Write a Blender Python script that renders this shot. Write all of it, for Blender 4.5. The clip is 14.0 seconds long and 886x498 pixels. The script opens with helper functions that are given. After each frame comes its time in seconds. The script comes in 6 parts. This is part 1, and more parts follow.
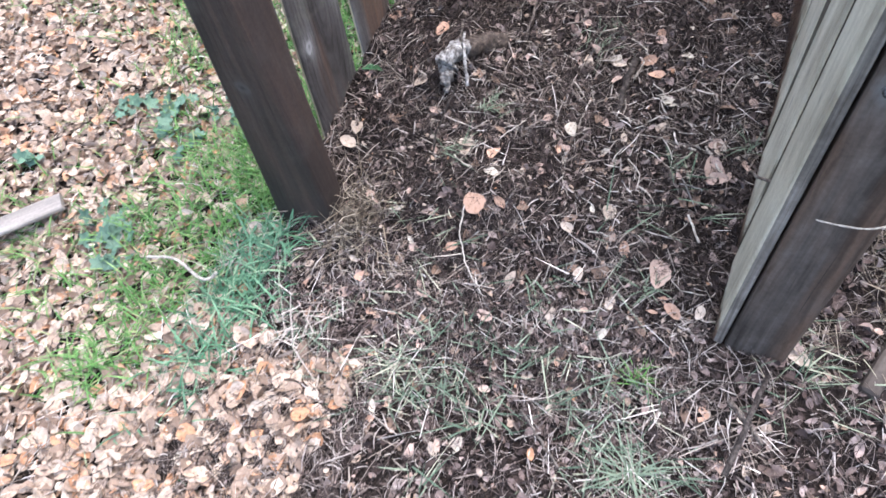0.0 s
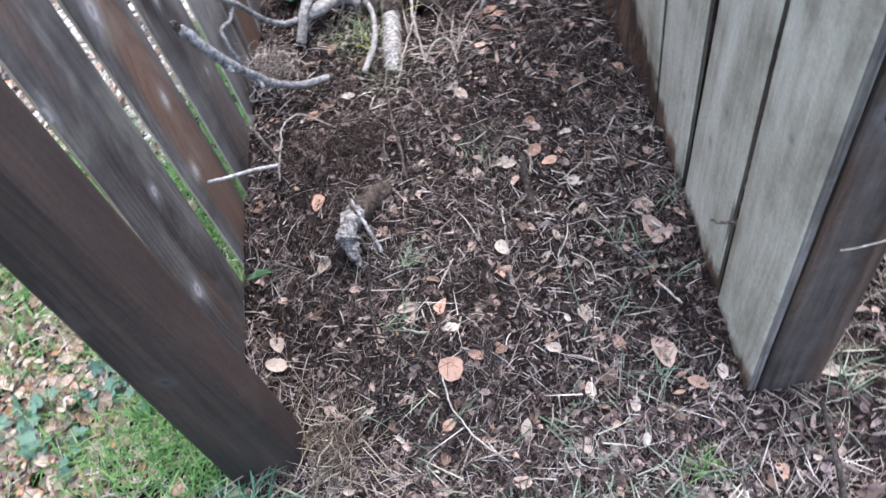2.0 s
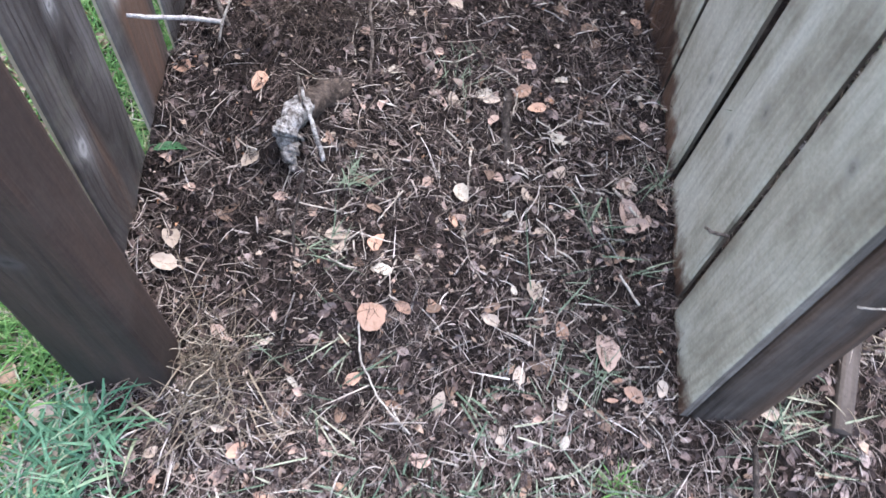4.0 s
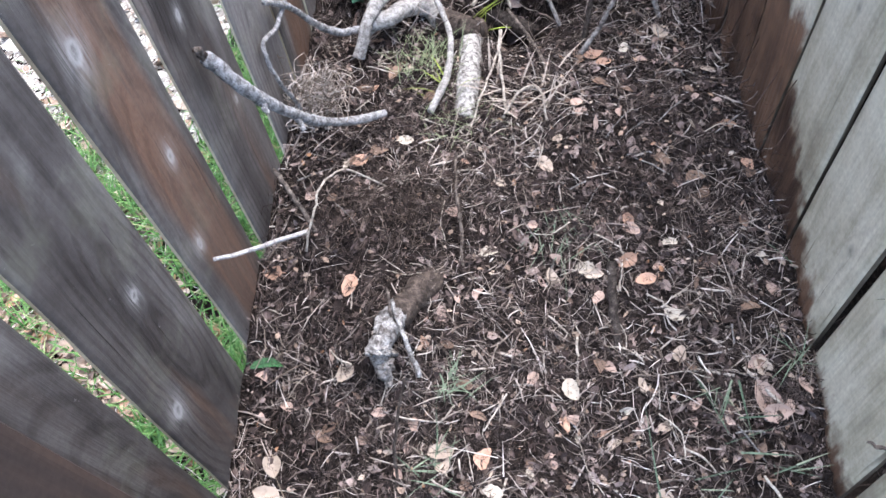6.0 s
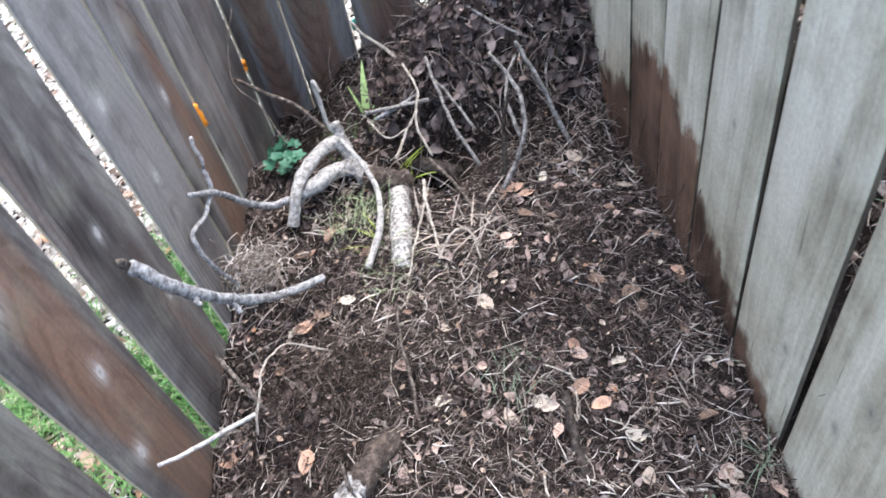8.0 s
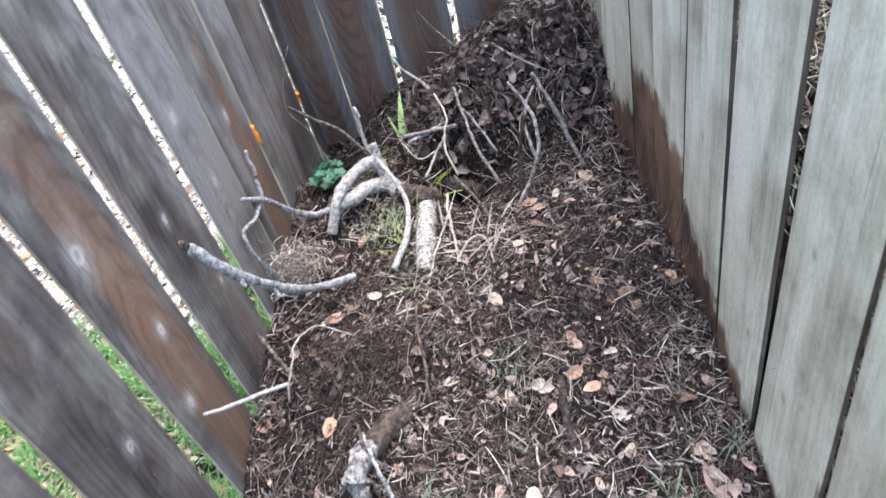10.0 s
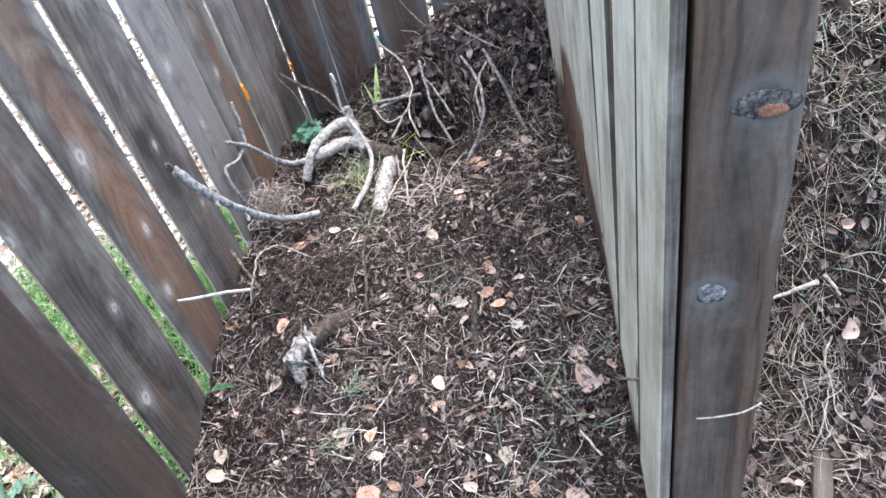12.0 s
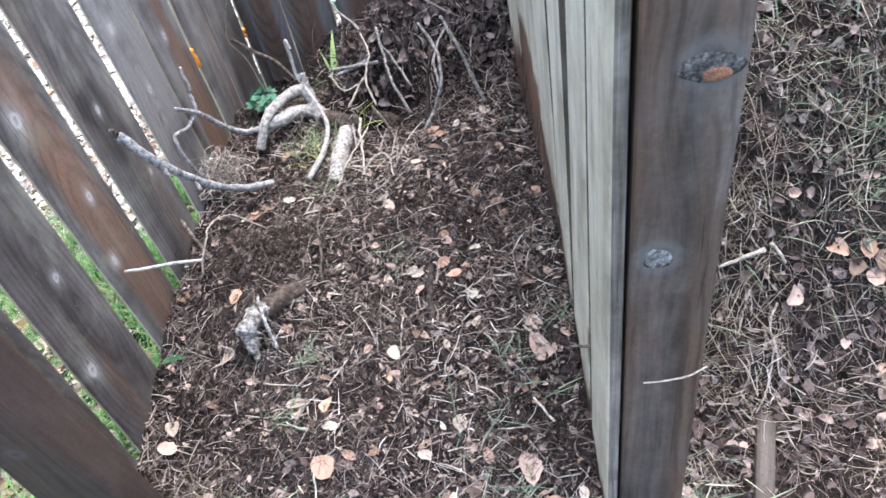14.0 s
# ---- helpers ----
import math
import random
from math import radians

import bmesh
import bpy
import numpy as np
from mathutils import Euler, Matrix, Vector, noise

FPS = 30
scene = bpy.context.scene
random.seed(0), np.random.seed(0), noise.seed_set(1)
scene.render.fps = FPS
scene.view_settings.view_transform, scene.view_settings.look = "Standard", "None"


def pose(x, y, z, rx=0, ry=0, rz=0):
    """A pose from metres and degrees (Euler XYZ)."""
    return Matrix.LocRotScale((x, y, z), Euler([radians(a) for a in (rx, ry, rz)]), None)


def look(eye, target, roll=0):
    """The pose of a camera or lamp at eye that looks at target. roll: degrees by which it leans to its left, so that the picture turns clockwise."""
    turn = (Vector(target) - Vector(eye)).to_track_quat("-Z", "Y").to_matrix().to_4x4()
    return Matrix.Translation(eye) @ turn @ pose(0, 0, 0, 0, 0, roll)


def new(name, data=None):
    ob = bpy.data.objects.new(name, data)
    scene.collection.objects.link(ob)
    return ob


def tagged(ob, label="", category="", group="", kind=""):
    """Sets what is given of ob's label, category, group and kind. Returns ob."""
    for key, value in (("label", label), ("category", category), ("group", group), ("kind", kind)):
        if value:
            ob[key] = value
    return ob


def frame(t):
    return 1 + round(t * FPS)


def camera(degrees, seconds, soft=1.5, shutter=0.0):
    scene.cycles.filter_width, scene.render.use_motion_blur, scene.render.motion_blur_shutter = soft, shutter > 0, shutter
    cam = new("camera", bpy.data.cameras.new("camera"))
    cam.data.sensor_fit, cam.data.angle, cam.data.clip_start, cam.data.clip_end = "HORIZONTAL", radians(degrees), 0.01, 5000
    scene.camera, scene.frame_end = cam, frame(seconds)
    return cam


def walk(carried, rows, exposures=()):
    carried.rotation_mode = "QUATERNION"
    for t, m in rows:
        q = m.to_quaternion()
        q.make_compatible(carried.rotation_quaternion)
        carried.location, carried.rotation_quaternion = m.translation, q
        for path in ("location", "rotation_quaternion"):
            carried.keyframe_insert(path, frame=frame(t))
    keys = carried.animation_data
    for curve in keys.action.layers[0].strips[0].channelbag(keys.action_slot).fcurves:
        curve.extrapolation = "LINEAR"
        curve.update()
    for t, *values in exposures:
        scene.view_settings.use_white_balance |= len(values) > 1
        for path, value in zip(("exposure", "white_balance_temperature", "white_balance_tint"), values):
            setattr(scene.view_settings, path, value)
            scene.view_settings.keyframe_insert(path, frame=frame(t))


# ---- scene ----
cam = camera(65.9, 14.0, soft=1.55, shutter=0.3)
PATH = [
    (0, (0.638, -0.447, 1.071), (0.07, 0.422, -0.638), -12.0),
    (0.5, (0.574, -0.368, 1.045), (0.076, 0.529, -0.672), -10.5),
    (1, (0.53, -0.317, 1.05), (0.049, 0.65, -0.634), -11.9),
    (1.5, (0.469, -0.309, 1.048), (0.163, 0.767, -0.61), -9.5),
    (2, (0.41, -0.301, 1.053), (0.297, 0.849, -0.579), -14.4),
    (2.2, (0.39, -0.319, 1.046), (0.329, 0.776, -0.626), -15.2),
    (4.3, (0.354, -0.128, 0.899), (0.497, 0.795, -0.869), 14.7),
    (4.5, (0.363, -0.076, 0.883), (0.49, 0.828, -0.897), 14.4),
    (5, (0.35, 0.009, 0.91), (0.363, 1.029, -0.81), 4.6),
    (5.5, (0.349, 0.014, 0.947), (0.241, 1.054, -0.758), -3.0),
    (6, (0.352, 0.021, 0.979), (0.184, 1.071, -0.715), -7.8),
    (6.5, (0.346, 0.024, 0.985), (0.148, 1.098, -0.691), -7.4),
    (7, (0.368, 0.052, 1.01), (0.095, 1.213, -0.595), -14.9),
    (7.5, (0.376, 0.076, 0.996), (0.21, 1.313, -0.567), -10.6),
    (8, (0.411, 0.054, 1.011), (0.334, 1.374, -0.489), -12.7),
    (8.2, (0.425, 0.048, 1.013), (0.37, 1.389, -0.47), -13.5),
    (10.3, (0.505, -0.183, 1.056), (0.209, 1.238, -0.32), -15.5),
    (10.5, (0.545, -0.255, 1.055), (0.184, 1.139, -0.333), -14.6),
    (11, (0.636, -0.302, 1.072), (0.506, 1.093, -0.355), -9.8),
    (11.5, (0.643, -0.329, 1.091), (0.447, 1.093, -0.302), -11.5),
    (12, (0.652, -0.343, 1.097), (0.353, 1.081, -0.274), -14.7),
    (12.5, (0.655, -0.345, 1.093), (0.353, 1.066, -0.291), -13.7),
    (13, (0.652, -0.343, 1.093), (0.358, 1.059, -0.304), -13.1),
    (13.5, (0.679, -0.341, 1.084), (0.536, 1.046, -0.349), -11.0),
    (14, (0.666, -0.343, 1.083), (0.461, 1.028, -0.358), -12.4),
]
walk(cam, [(t, look(eye, target, roll)) for t, eye, target, roll in PATH], exposures=[(0, 2.05, 6220, 12), (0.5, 1.72, 6250, 14), (1, 1.70, 6220, 14), (2.1, 1.95, 6080, 13), (4.5, 2.08, 6120, 13), (8, 2.26, 6250, 9), (14, 2.38, 6300, 10)])

# ---- world and light ----
world = bpy.data.worlds.new("overcast_sky")
scene.world = world
world.use_nodes = True
wn = world.node_tree.nodes
sky = wn.new("ShaderNodeTexSky")
sky.sky_type = "NISHITA"
sky.sun_disc = False
sky.sun_elevation, sky.sun_rotation = radians(62), radians(36)
sky.air_density, sky.dust_density, sky.ozone_density = 1.0, 2.2, 0.9
wn["Background"].inputs["Strength"].default_value = 0.15
world.node_tree.links.new(sky.outputs["Color"], wn["Background"].inputs["Color"])
sun = new("sun", bpy.data.lights.new("sun", "SUN"))
sun.data.energy, sun.data.angle, sun.data.color = 1.4, radians(70), (1.0, 0.95, 0.88)
sun.matrix_world = look((0.1, 0.75, 5.0), (0, 0, 0))



# ---- number helpers ----
def lattice(ix, iy, seed):
    h = (ix * 374761393 + iy * 668265263 + seed * 974634777) & 0x7FFFFFFF
    h = ((h ^ (h >> 13)) * 1274126177) & 0x7FFFFFFF
    return ((h ^ (h >> 16)) & 0xFFFF) / 65535.0


def vnoise(x, y, seed=0):
    xi, yi = np.floor(x).astype(np.int64), np.floor(y).astype(np.int64)
    fx, fy = x - xi, y - yi
    fx, fy = fx * fx * (3 - 2 * fx), fy * fy * (3 - 2 * fy)
    a, b = lattice(xi, yi, seed), lattice(xi + 1, yi, seed)
    c, d = lattice(xi, yi + 1, seed), lattice(xi + 1, yi + 1, seed)
    return (a + (b - a) * fx) * (1 - fy) + (c + (d - c) * fx) * fy


def fbm(x, y, octaves=4, seed=0):
    total, amp = 0.0, 0.5
    for o in range(octaves):
        total = total + amp * (vnoise(x * 2**o, y * 2**o, seed + o) - 0.5)
        amp *= 0.55
    return total


def step01(v, a, b):
    s = np.clip((v - a) / (b - a), 0, 1)
    return s * s * (3 - 2 * s)


def bump(x, y, cx, cy, rx, ry):
    return np.exp(-(((x - cx) / rx) ** 2) - ((y - cy) / ry) ** 2)


RAMP_Y = (-0.6, -0.15, 0.0, 0.06, 0.15, 0.25, 0.40, 0.60, 0.80, 1.0, 1.12, 1.3, 1.45, 2.0)
RAMP_Z = (0.0, 0.02, 0.032, 0.045, 0.078, 0.095, 0.115, 0.132, 0.135, 0.125, 0.13, 0.13, 0.125, 0.125)


def ground_height(x, y):
    """The height of the soil: leaf-strewn lawn outside, the heap inside the bin."""
    x, y = np.asarray(x, float), np.asarray(y, float)
    lawn = -0.012 - 0.05 * step01(-x, 0.15, 0.6) + 0.02 * step01(-y, 0.05, 0.3)
    heap = np.interp(y, RAMP_Y, RAMP_Z)
    heap = heap + 0.03 * bump(x, y, 0.14, 0.52, 0.13, 0.15) + 0.055 * bump(x, y, 0.205, 0.40, 0.07, 0.07) + 0.03 * bump(x, y, 0.31, 0.19, 0.10, 0.08)
    heap = heap - 0.085 * bump(x, y, 0.37, 1.06, 0.07, 0.06) - 0.05 * bump(x, y, 0.43, 1.09, 0.08, 0.06) - 0.02 * bump(x, y, 0.72, 0.20, 0.15, 0.1)
    heap = heap + 0.185 * step01(y, 1.06, 1.27) * step01(x, 0.22, 0.50) * (1 - 0.5 * step01(y, 1.28, 1.46) * (1 - step01(x, 0.45, 0.6)))
    heap = heap - 0.125 * step01(y, 1.12, 1.24) * (1 - step01(x, 0.07, 0.22)) - 0.06 * bump(x, y, 0.335, 1.11, 0.06, 0.06)
    heap = heap - 0.02 * step01(x, 0.65, 0.76) * step01(y, 0.9, 1.1)
    other = 0.045 + 0.50 * step01(y, 0.14, 0.66) * (1 - 0.5 * step01(x, 1.5, 2.2))
    side = x + 0.061 * np.maximum(0, y - 0.55) * (y < 1.6)
    inside = step01(x, -0.012, -0.003) * (1 - step01(side, 0.762, 0.775))
    inside = inside * step01(y, -0.25, 0.03) * (1 - step01(y, 1.470, 1.482))
    right = step01(side, 0.762, 0.775) * step01(y, -0.12, 0.1) * (1 - step01(y, 2.6, 4.0)) * (1 - step01(x, 2.6, 4.0))
    left = np.clip(1 - inside - right, 0, 1)
    return lawn * left + heap * inside + other * right


def ground_full(x, y):
    """The same with clods and hollows."""
    near = np.exp(-np.maximum(0, np.hypot(x - 0.4, y - 0.5) - 2.0))
    rough = 0.026 * fbm(x * 14, y * 14, 3, 3) + 0.022 * fbm(x * 45, y * 45, 3, 9) * step01(x, -0.03, 0.02)
    return ground_height(x, y) + rough * near


def ground_normal(x, y, d=0.01):
    nx = (ground_full(x - d, y) - ground_full(x + d, y)) / (2 * d)
    ny = (ground_full(x, y - d) - ground_full(x, y + d)) / (2 * d)
    n = np.stack([nx * 0.6, ny * 0.6, np.ones_like(nx)], -1)
    return n / np.linalg.norm(n, axis=-1, keepdims=True)


# ---- mesh helpers ----
def soup(name, verts, faces, material, smooth=True):
    """One mesh from arrays of corners and of faces that all have the same number of corners."""
    me = bpy.data.meshes.new(name)
    verts, faces = np.asarray(verts, np.float32), np.asarray(faces, np.int32)
    me.vertices.add(len(verts))
    me.vertices.foreach_set("co", verts.ravel())
    me.loops.add(faces.size)
    me.loops.foreach_set("vertex_index", faces.ravel())
    me.polygons.add(len(faces))
    me.polygons.foreach_set("loop_start", np.arange(len(faces), dtype=np.int32) * faces.shape[1])
    me.polygons.foreach_set("use_smooth", np.full(len(faces), smooth))
    me.update(calc_edges=True)
    me.validate()
    me.materials.append(material)
    return me


def part(name, data, parent, label=""):
    ob = new(name, data)
    ob.parent = parent
    return tagged(ob, label) if label else ob


def sticks(points, radii, sides=3):
    """Tapered tubes along many polylines at once. points: (n, m, 3); radii: (n, m)."""
    n, m, _ = points.shape
    way = np.gradient(points, axis=1)
    way /= np.linalg.norm(way, axis=-1, keepdims=True) + 1e-9
    ref = np.where(np.abs(way[..., 2:3]) > 0.9, [1.0, 0, 0], [0, 0, 1.0])
    u = np.cross(way, ref)
    u /= np.linalg.norm(u, axis=-1, keepdims=True) + 1e-9
    v = np.cross(way, u)
    ring = []
    for k in range(sides):
        a = 2 * math.pi * k / sides
        ring.append(points + radii[..., None] * (math.cos(a) * u + math.sin(a) * v))
    verts = np.stack(ring, 2).reshape(-1, 3)
    base = np.arange(n)[:, None, None] * (m * sides)
    j, k = np.arange(m - 1)[None, :, None], np.arange(sides)[None, None, :]
    a = base + j * sides + k
    b = base + j * sides + (k + 1) % sides
    faces = np.stack([a, b, b + sides, a + sides], -1).reshape(-1, 4)
    return verts, faces


def litter_straw(xy, length, radius, lift, tilt, bend, rng, m=4, sides=3):
    """Stalks that lie about on the soil."""
    n = len(xy)
    yaw = rng.uniform(0, 2 * math.pi, n)
    s = np.linspace(-0.5, 0.5, m)
    curve = bend * rng.normal(size=n) * length
    along = np.stack([np.cos(yaw), np.sin(yaw)], -1)
    across = np.stack([-np.sin(yaw), np.cos(yaw)], -1)
    flat = xy[:, None] + along[:, None] * (s[None, :, None] * length[:, None, None])
    flat = flat + across[:, None] * ((s**2)[None, :, None] * 2 * curve[:, None, None])
    z = ground_full(flat[..., 0], flat[..., 1])
    z = 0.6 * z + 0.4 * z.mean(1, keepdims=True)
    z = z + lift[:, None] + (s[None] * length[:, None]) * (tilt * rng.normal(size=n))[:, None]
    z = z + (0.25 - s[None] ** 2) * length[:, None] * np.abs(rng.normal(size=n) * bend)[:, None]
    pts = np.concatenate([flat, z[..., None]], -1)
    r = radius[:, None] * (1 - 0.5 * np.abs(s[None] * 2) ** 3)
    return sticks(pts, r, sides)


def leaf_shape(rows=6, cols=3, wave=0.0):
    """Grid of a leaf from (0, -0.5) to (0, 0.5): corners (u across, v along) and faces."""
    v = np.linspace(0, 1, rows)
    half = 0.30 * np.sin(math.pi * v**0.85) ** 0.6 + 0.012
    half = half * (1 + wave * np.sin(v * 22))
    c = np.linspace(-1, 1, cols)
    u = half[:, None] * c[None]
    pts = np.stack([u, np.repeat((v - 0.5)[:, None], cols, 1)], -1)
    a = (np.arange(rows - 1)[:, None] * cols + np.arange(cols - 1)[None]).ravel()
    return pts.reshape(-1, 2), np.stack([a, a + 1, a + 1 + cols, a + cols], -1)


def litter_leaves(xy, size, lift, tilt, rng, rows=6, cols=3, narrow=(0.7, 1.25)):
    """Curled dead leaves that lie about on the soil."""
    n = len(xy)
    shape, faces = leaf_shape(rows, cols)
    wide = rng.uniform(*narrow, n)
    u = shape[None, :, 0] * wide[:, None]
    v = np.repeat(shape[None, :, 1], n, 0)
    cup, roll_up, twist = rng.normal(0.7, 0.8, n), rng.normal(0.25, 0.45, n), rng.normal(0, 0.5, n)
    w = cup[:, None] * u**2 * 1.6 + roll_up[:, None] * v**2 * 0.8 + twist[:, None] * u * v
    w = w + 0.035 * rng.normal(size=u.shape)
    bendy = rng.normal(0, 0.25, n)
    u = u + bendy[:, None] * (v**2 - 0.1)
    local = np.stack([u, v, w], -1) * size[:, None, None]
    yaw = rng.uniform(0, 2 * math.pi, n)
    nor = ground_normal(xy[:, 0], xy[:, 1]) + tilt * rng.normal(size=(n, 3))
    nor[:, 2] = np.abs(nor[:, 2])
    nor /= np.linalg.norm(nor, axis=-1, keepdims=True)
    t = np.stack([np.cos(yaw), np.sin(yaw), np.zeros(n)], -1)
    t -= nor * (t * nor).sum(-1, keepdims=True)
    t /= np.linalg.norm(t, axis=-1, keepdims=True)
    b = np.cross(nor, t)
    place = np.stack([xy[:, 0], xy[:, 1], ground_full(xy[:, 0], xy[:, 1]) + lift], -1)
    pts = place[:, None] + local[..., :1] * t[:, None] + local[..., 1:2] * b[:, None] + local[..., 2:] * nor[:, None]
    k = shape.shape[0]
    return pts.reshape(-1, 3), (faces[None] + (np.arange(n) * k)[:, None, None]).reshape(-1, 4)


# ---- materials ----
def material(name, rough=0.9, spec=0.3):
    m = bpy.data.materials.new(name)
    m.use_nodes = True
    nt = m.node_tree
    b = nt.nodes["Principled BSDF"]
    b.inputs["Roughness"].default_value = rough
    b.inputs["Specular IOR Level"].default_value = spec
    return m, nt, b


def ramp(nt, source, stops):
    r = nt.nodes.new("ShaderNodeValToRGB")
    while len(r.color_ramp.elements) < len(stops):
        r.color_ramp.elements.new(0.5)
    for e, (at, rgb) in zip(r.color_ramp.elements, stops):
        e.position, e.color = at, (*rgb, 1)
    nt.links.new(source, r.inputs["Fac"])
    return r.outputs["Color"]


def noise_tex(nt, scale, detail=4, vector=None, rough=0.6, distort=0.0):
    t = nt.nodes.new("ShaderNodeTexNoise")
    t.inputs["Scale"].default_value, t.inputs["Detail"].default_value = scale, detail
    t.inputs["Roughness"].default_value, t.inputs["Distortion"].default_value = rough, distort
    if vector:
        nt.links.new(vector, t.inputs["Vector"])
    return t.outputs["Fac"]


def mixed(nt, kind, fac, a, b):
    n = nt.nodes.new("ShaderNodeMix")
    n.data_type, n.blend_type = "RGBA", kind
    for key, value in ((0, fac), (6, a), (7, b)):
        if isinstance(value, (int, float)):
            n.inputs[key].default_value = value
        elif isinstance(value, tuple):
            n.inputs[key].default_value = (*value, 1)
        else:
            nt.links.new(value, n.inputs[key])
    return n.outputs[2]


def maths(nt, op, a, b=0.0, clamp=False):
    n = nt.nodes.new("ShaderNodeMath")
    n.operation, n.use_clamp = op, clamp
    for key, value in ((0, a), (1, b)):
        if isinstance(value, (int, float)):
            n.inputs[key].default_value = value
        else:
            nt.links.new(value, n.inputs[key])
    return n.outputs[0]


def relief(nt, bsdf, height, strength=0.4, distance=0.003):
    n = nt.nodes.new("ShaderNodeBump")
    n.inputs["Strength"].default_value, n.inputs["Distance"].default_value = strength, distance
    nt.links.new(height, n.inputs["Height"])
    nt.links.new(n.outputs["Normal"], bsdf.inputs["Normal"])


def coords(nt, kind="Object"):
    return nt.nodes.new("ShaderNodeTexCoord").outputs[kind]


def litter_material(name, stops, rough=0.85, spec=0.25):
    """Each piece takes its own tone; blotches and veins on top."""
    m, nt, b = material(name, rough, spec)
    geo = nt.nodes.new("ShaderNodeNewGeometry")
    col = ramp(nt, geo.outputs["Random Per Island"], stops)
    pos = coords(nt)
    blot = ramp(nt, noise_tex(nt, 160, 3, pos), ((0.3, (0.55, 0.5, 0.47)), (0.65, (1.1, 1.08, 1.05))))
    col = mixed(nt, "MULTIPLY", 0.8, col, blot)
    nt.links.new(col, b.inputs["Base Color"])
    relief(nt, b, noise_tex(nt, 500, 2, pos), 0.3, 0.001)
    return m


def soil_material():
    m, nt, b = material("soil", 0.95, 0.15)
    pos = coords(nt)
    big = noise_tex(nt, 9, 5, pos)
    fine = noise_tex(nt, 140, 6, pos, 0.7)
    col = ramp(nt, fine, ((0.25, (0.006, 0.0045, 0.004)), (0.5, (0.016, 0.0122, 0.0108)), (0.75, (0.072, 0.058, 0.051))))
    tone = ramp(nt, big, ((0.3, (0.7, 0.65, 0.62)), (0.7, (1.2, 1.15, 1.1))))
    col = mixed(nt, "MULTIPLY", 1.0, col, tone)
    nt.links.new(col, b.inputs["Base Color"])
    relief(nt, b, fine, 0.9, 0.006)
    return m


def lawn_material():
    """Mossy lawn with soil showing through, for the ground farther off."""
    m, nt, b = material("lawn", 0.95, 0.15)
    pos = coords(nt)
    fine = noise_tex(nt, 90, 6, pos, 0.7)
    green = ramp(nt, fine, ((0.3, (0.018, 0.028, 0.010)), (0.55, (0.055, 0.085, 0.028)), (0.75, (0.11, 0.14, 0.055))))
    bare = ramp(nt, fine, ((0.3, (0.012, 0.009, 0.007)), (0.7, (0.10, 0.082, 0.062))))
    nt.links.new(mixed(nt, "MIX", ramp(nt, noise_tex(nt, 2.2, 5, pos, 0.6), ((0.42, (0, 0, 0)), (0.58, (1, 1, 1)))), green, bare), b.inputs["Base Color"])
    relief(nt, b, fine, 0.8, 0.01)
    return m


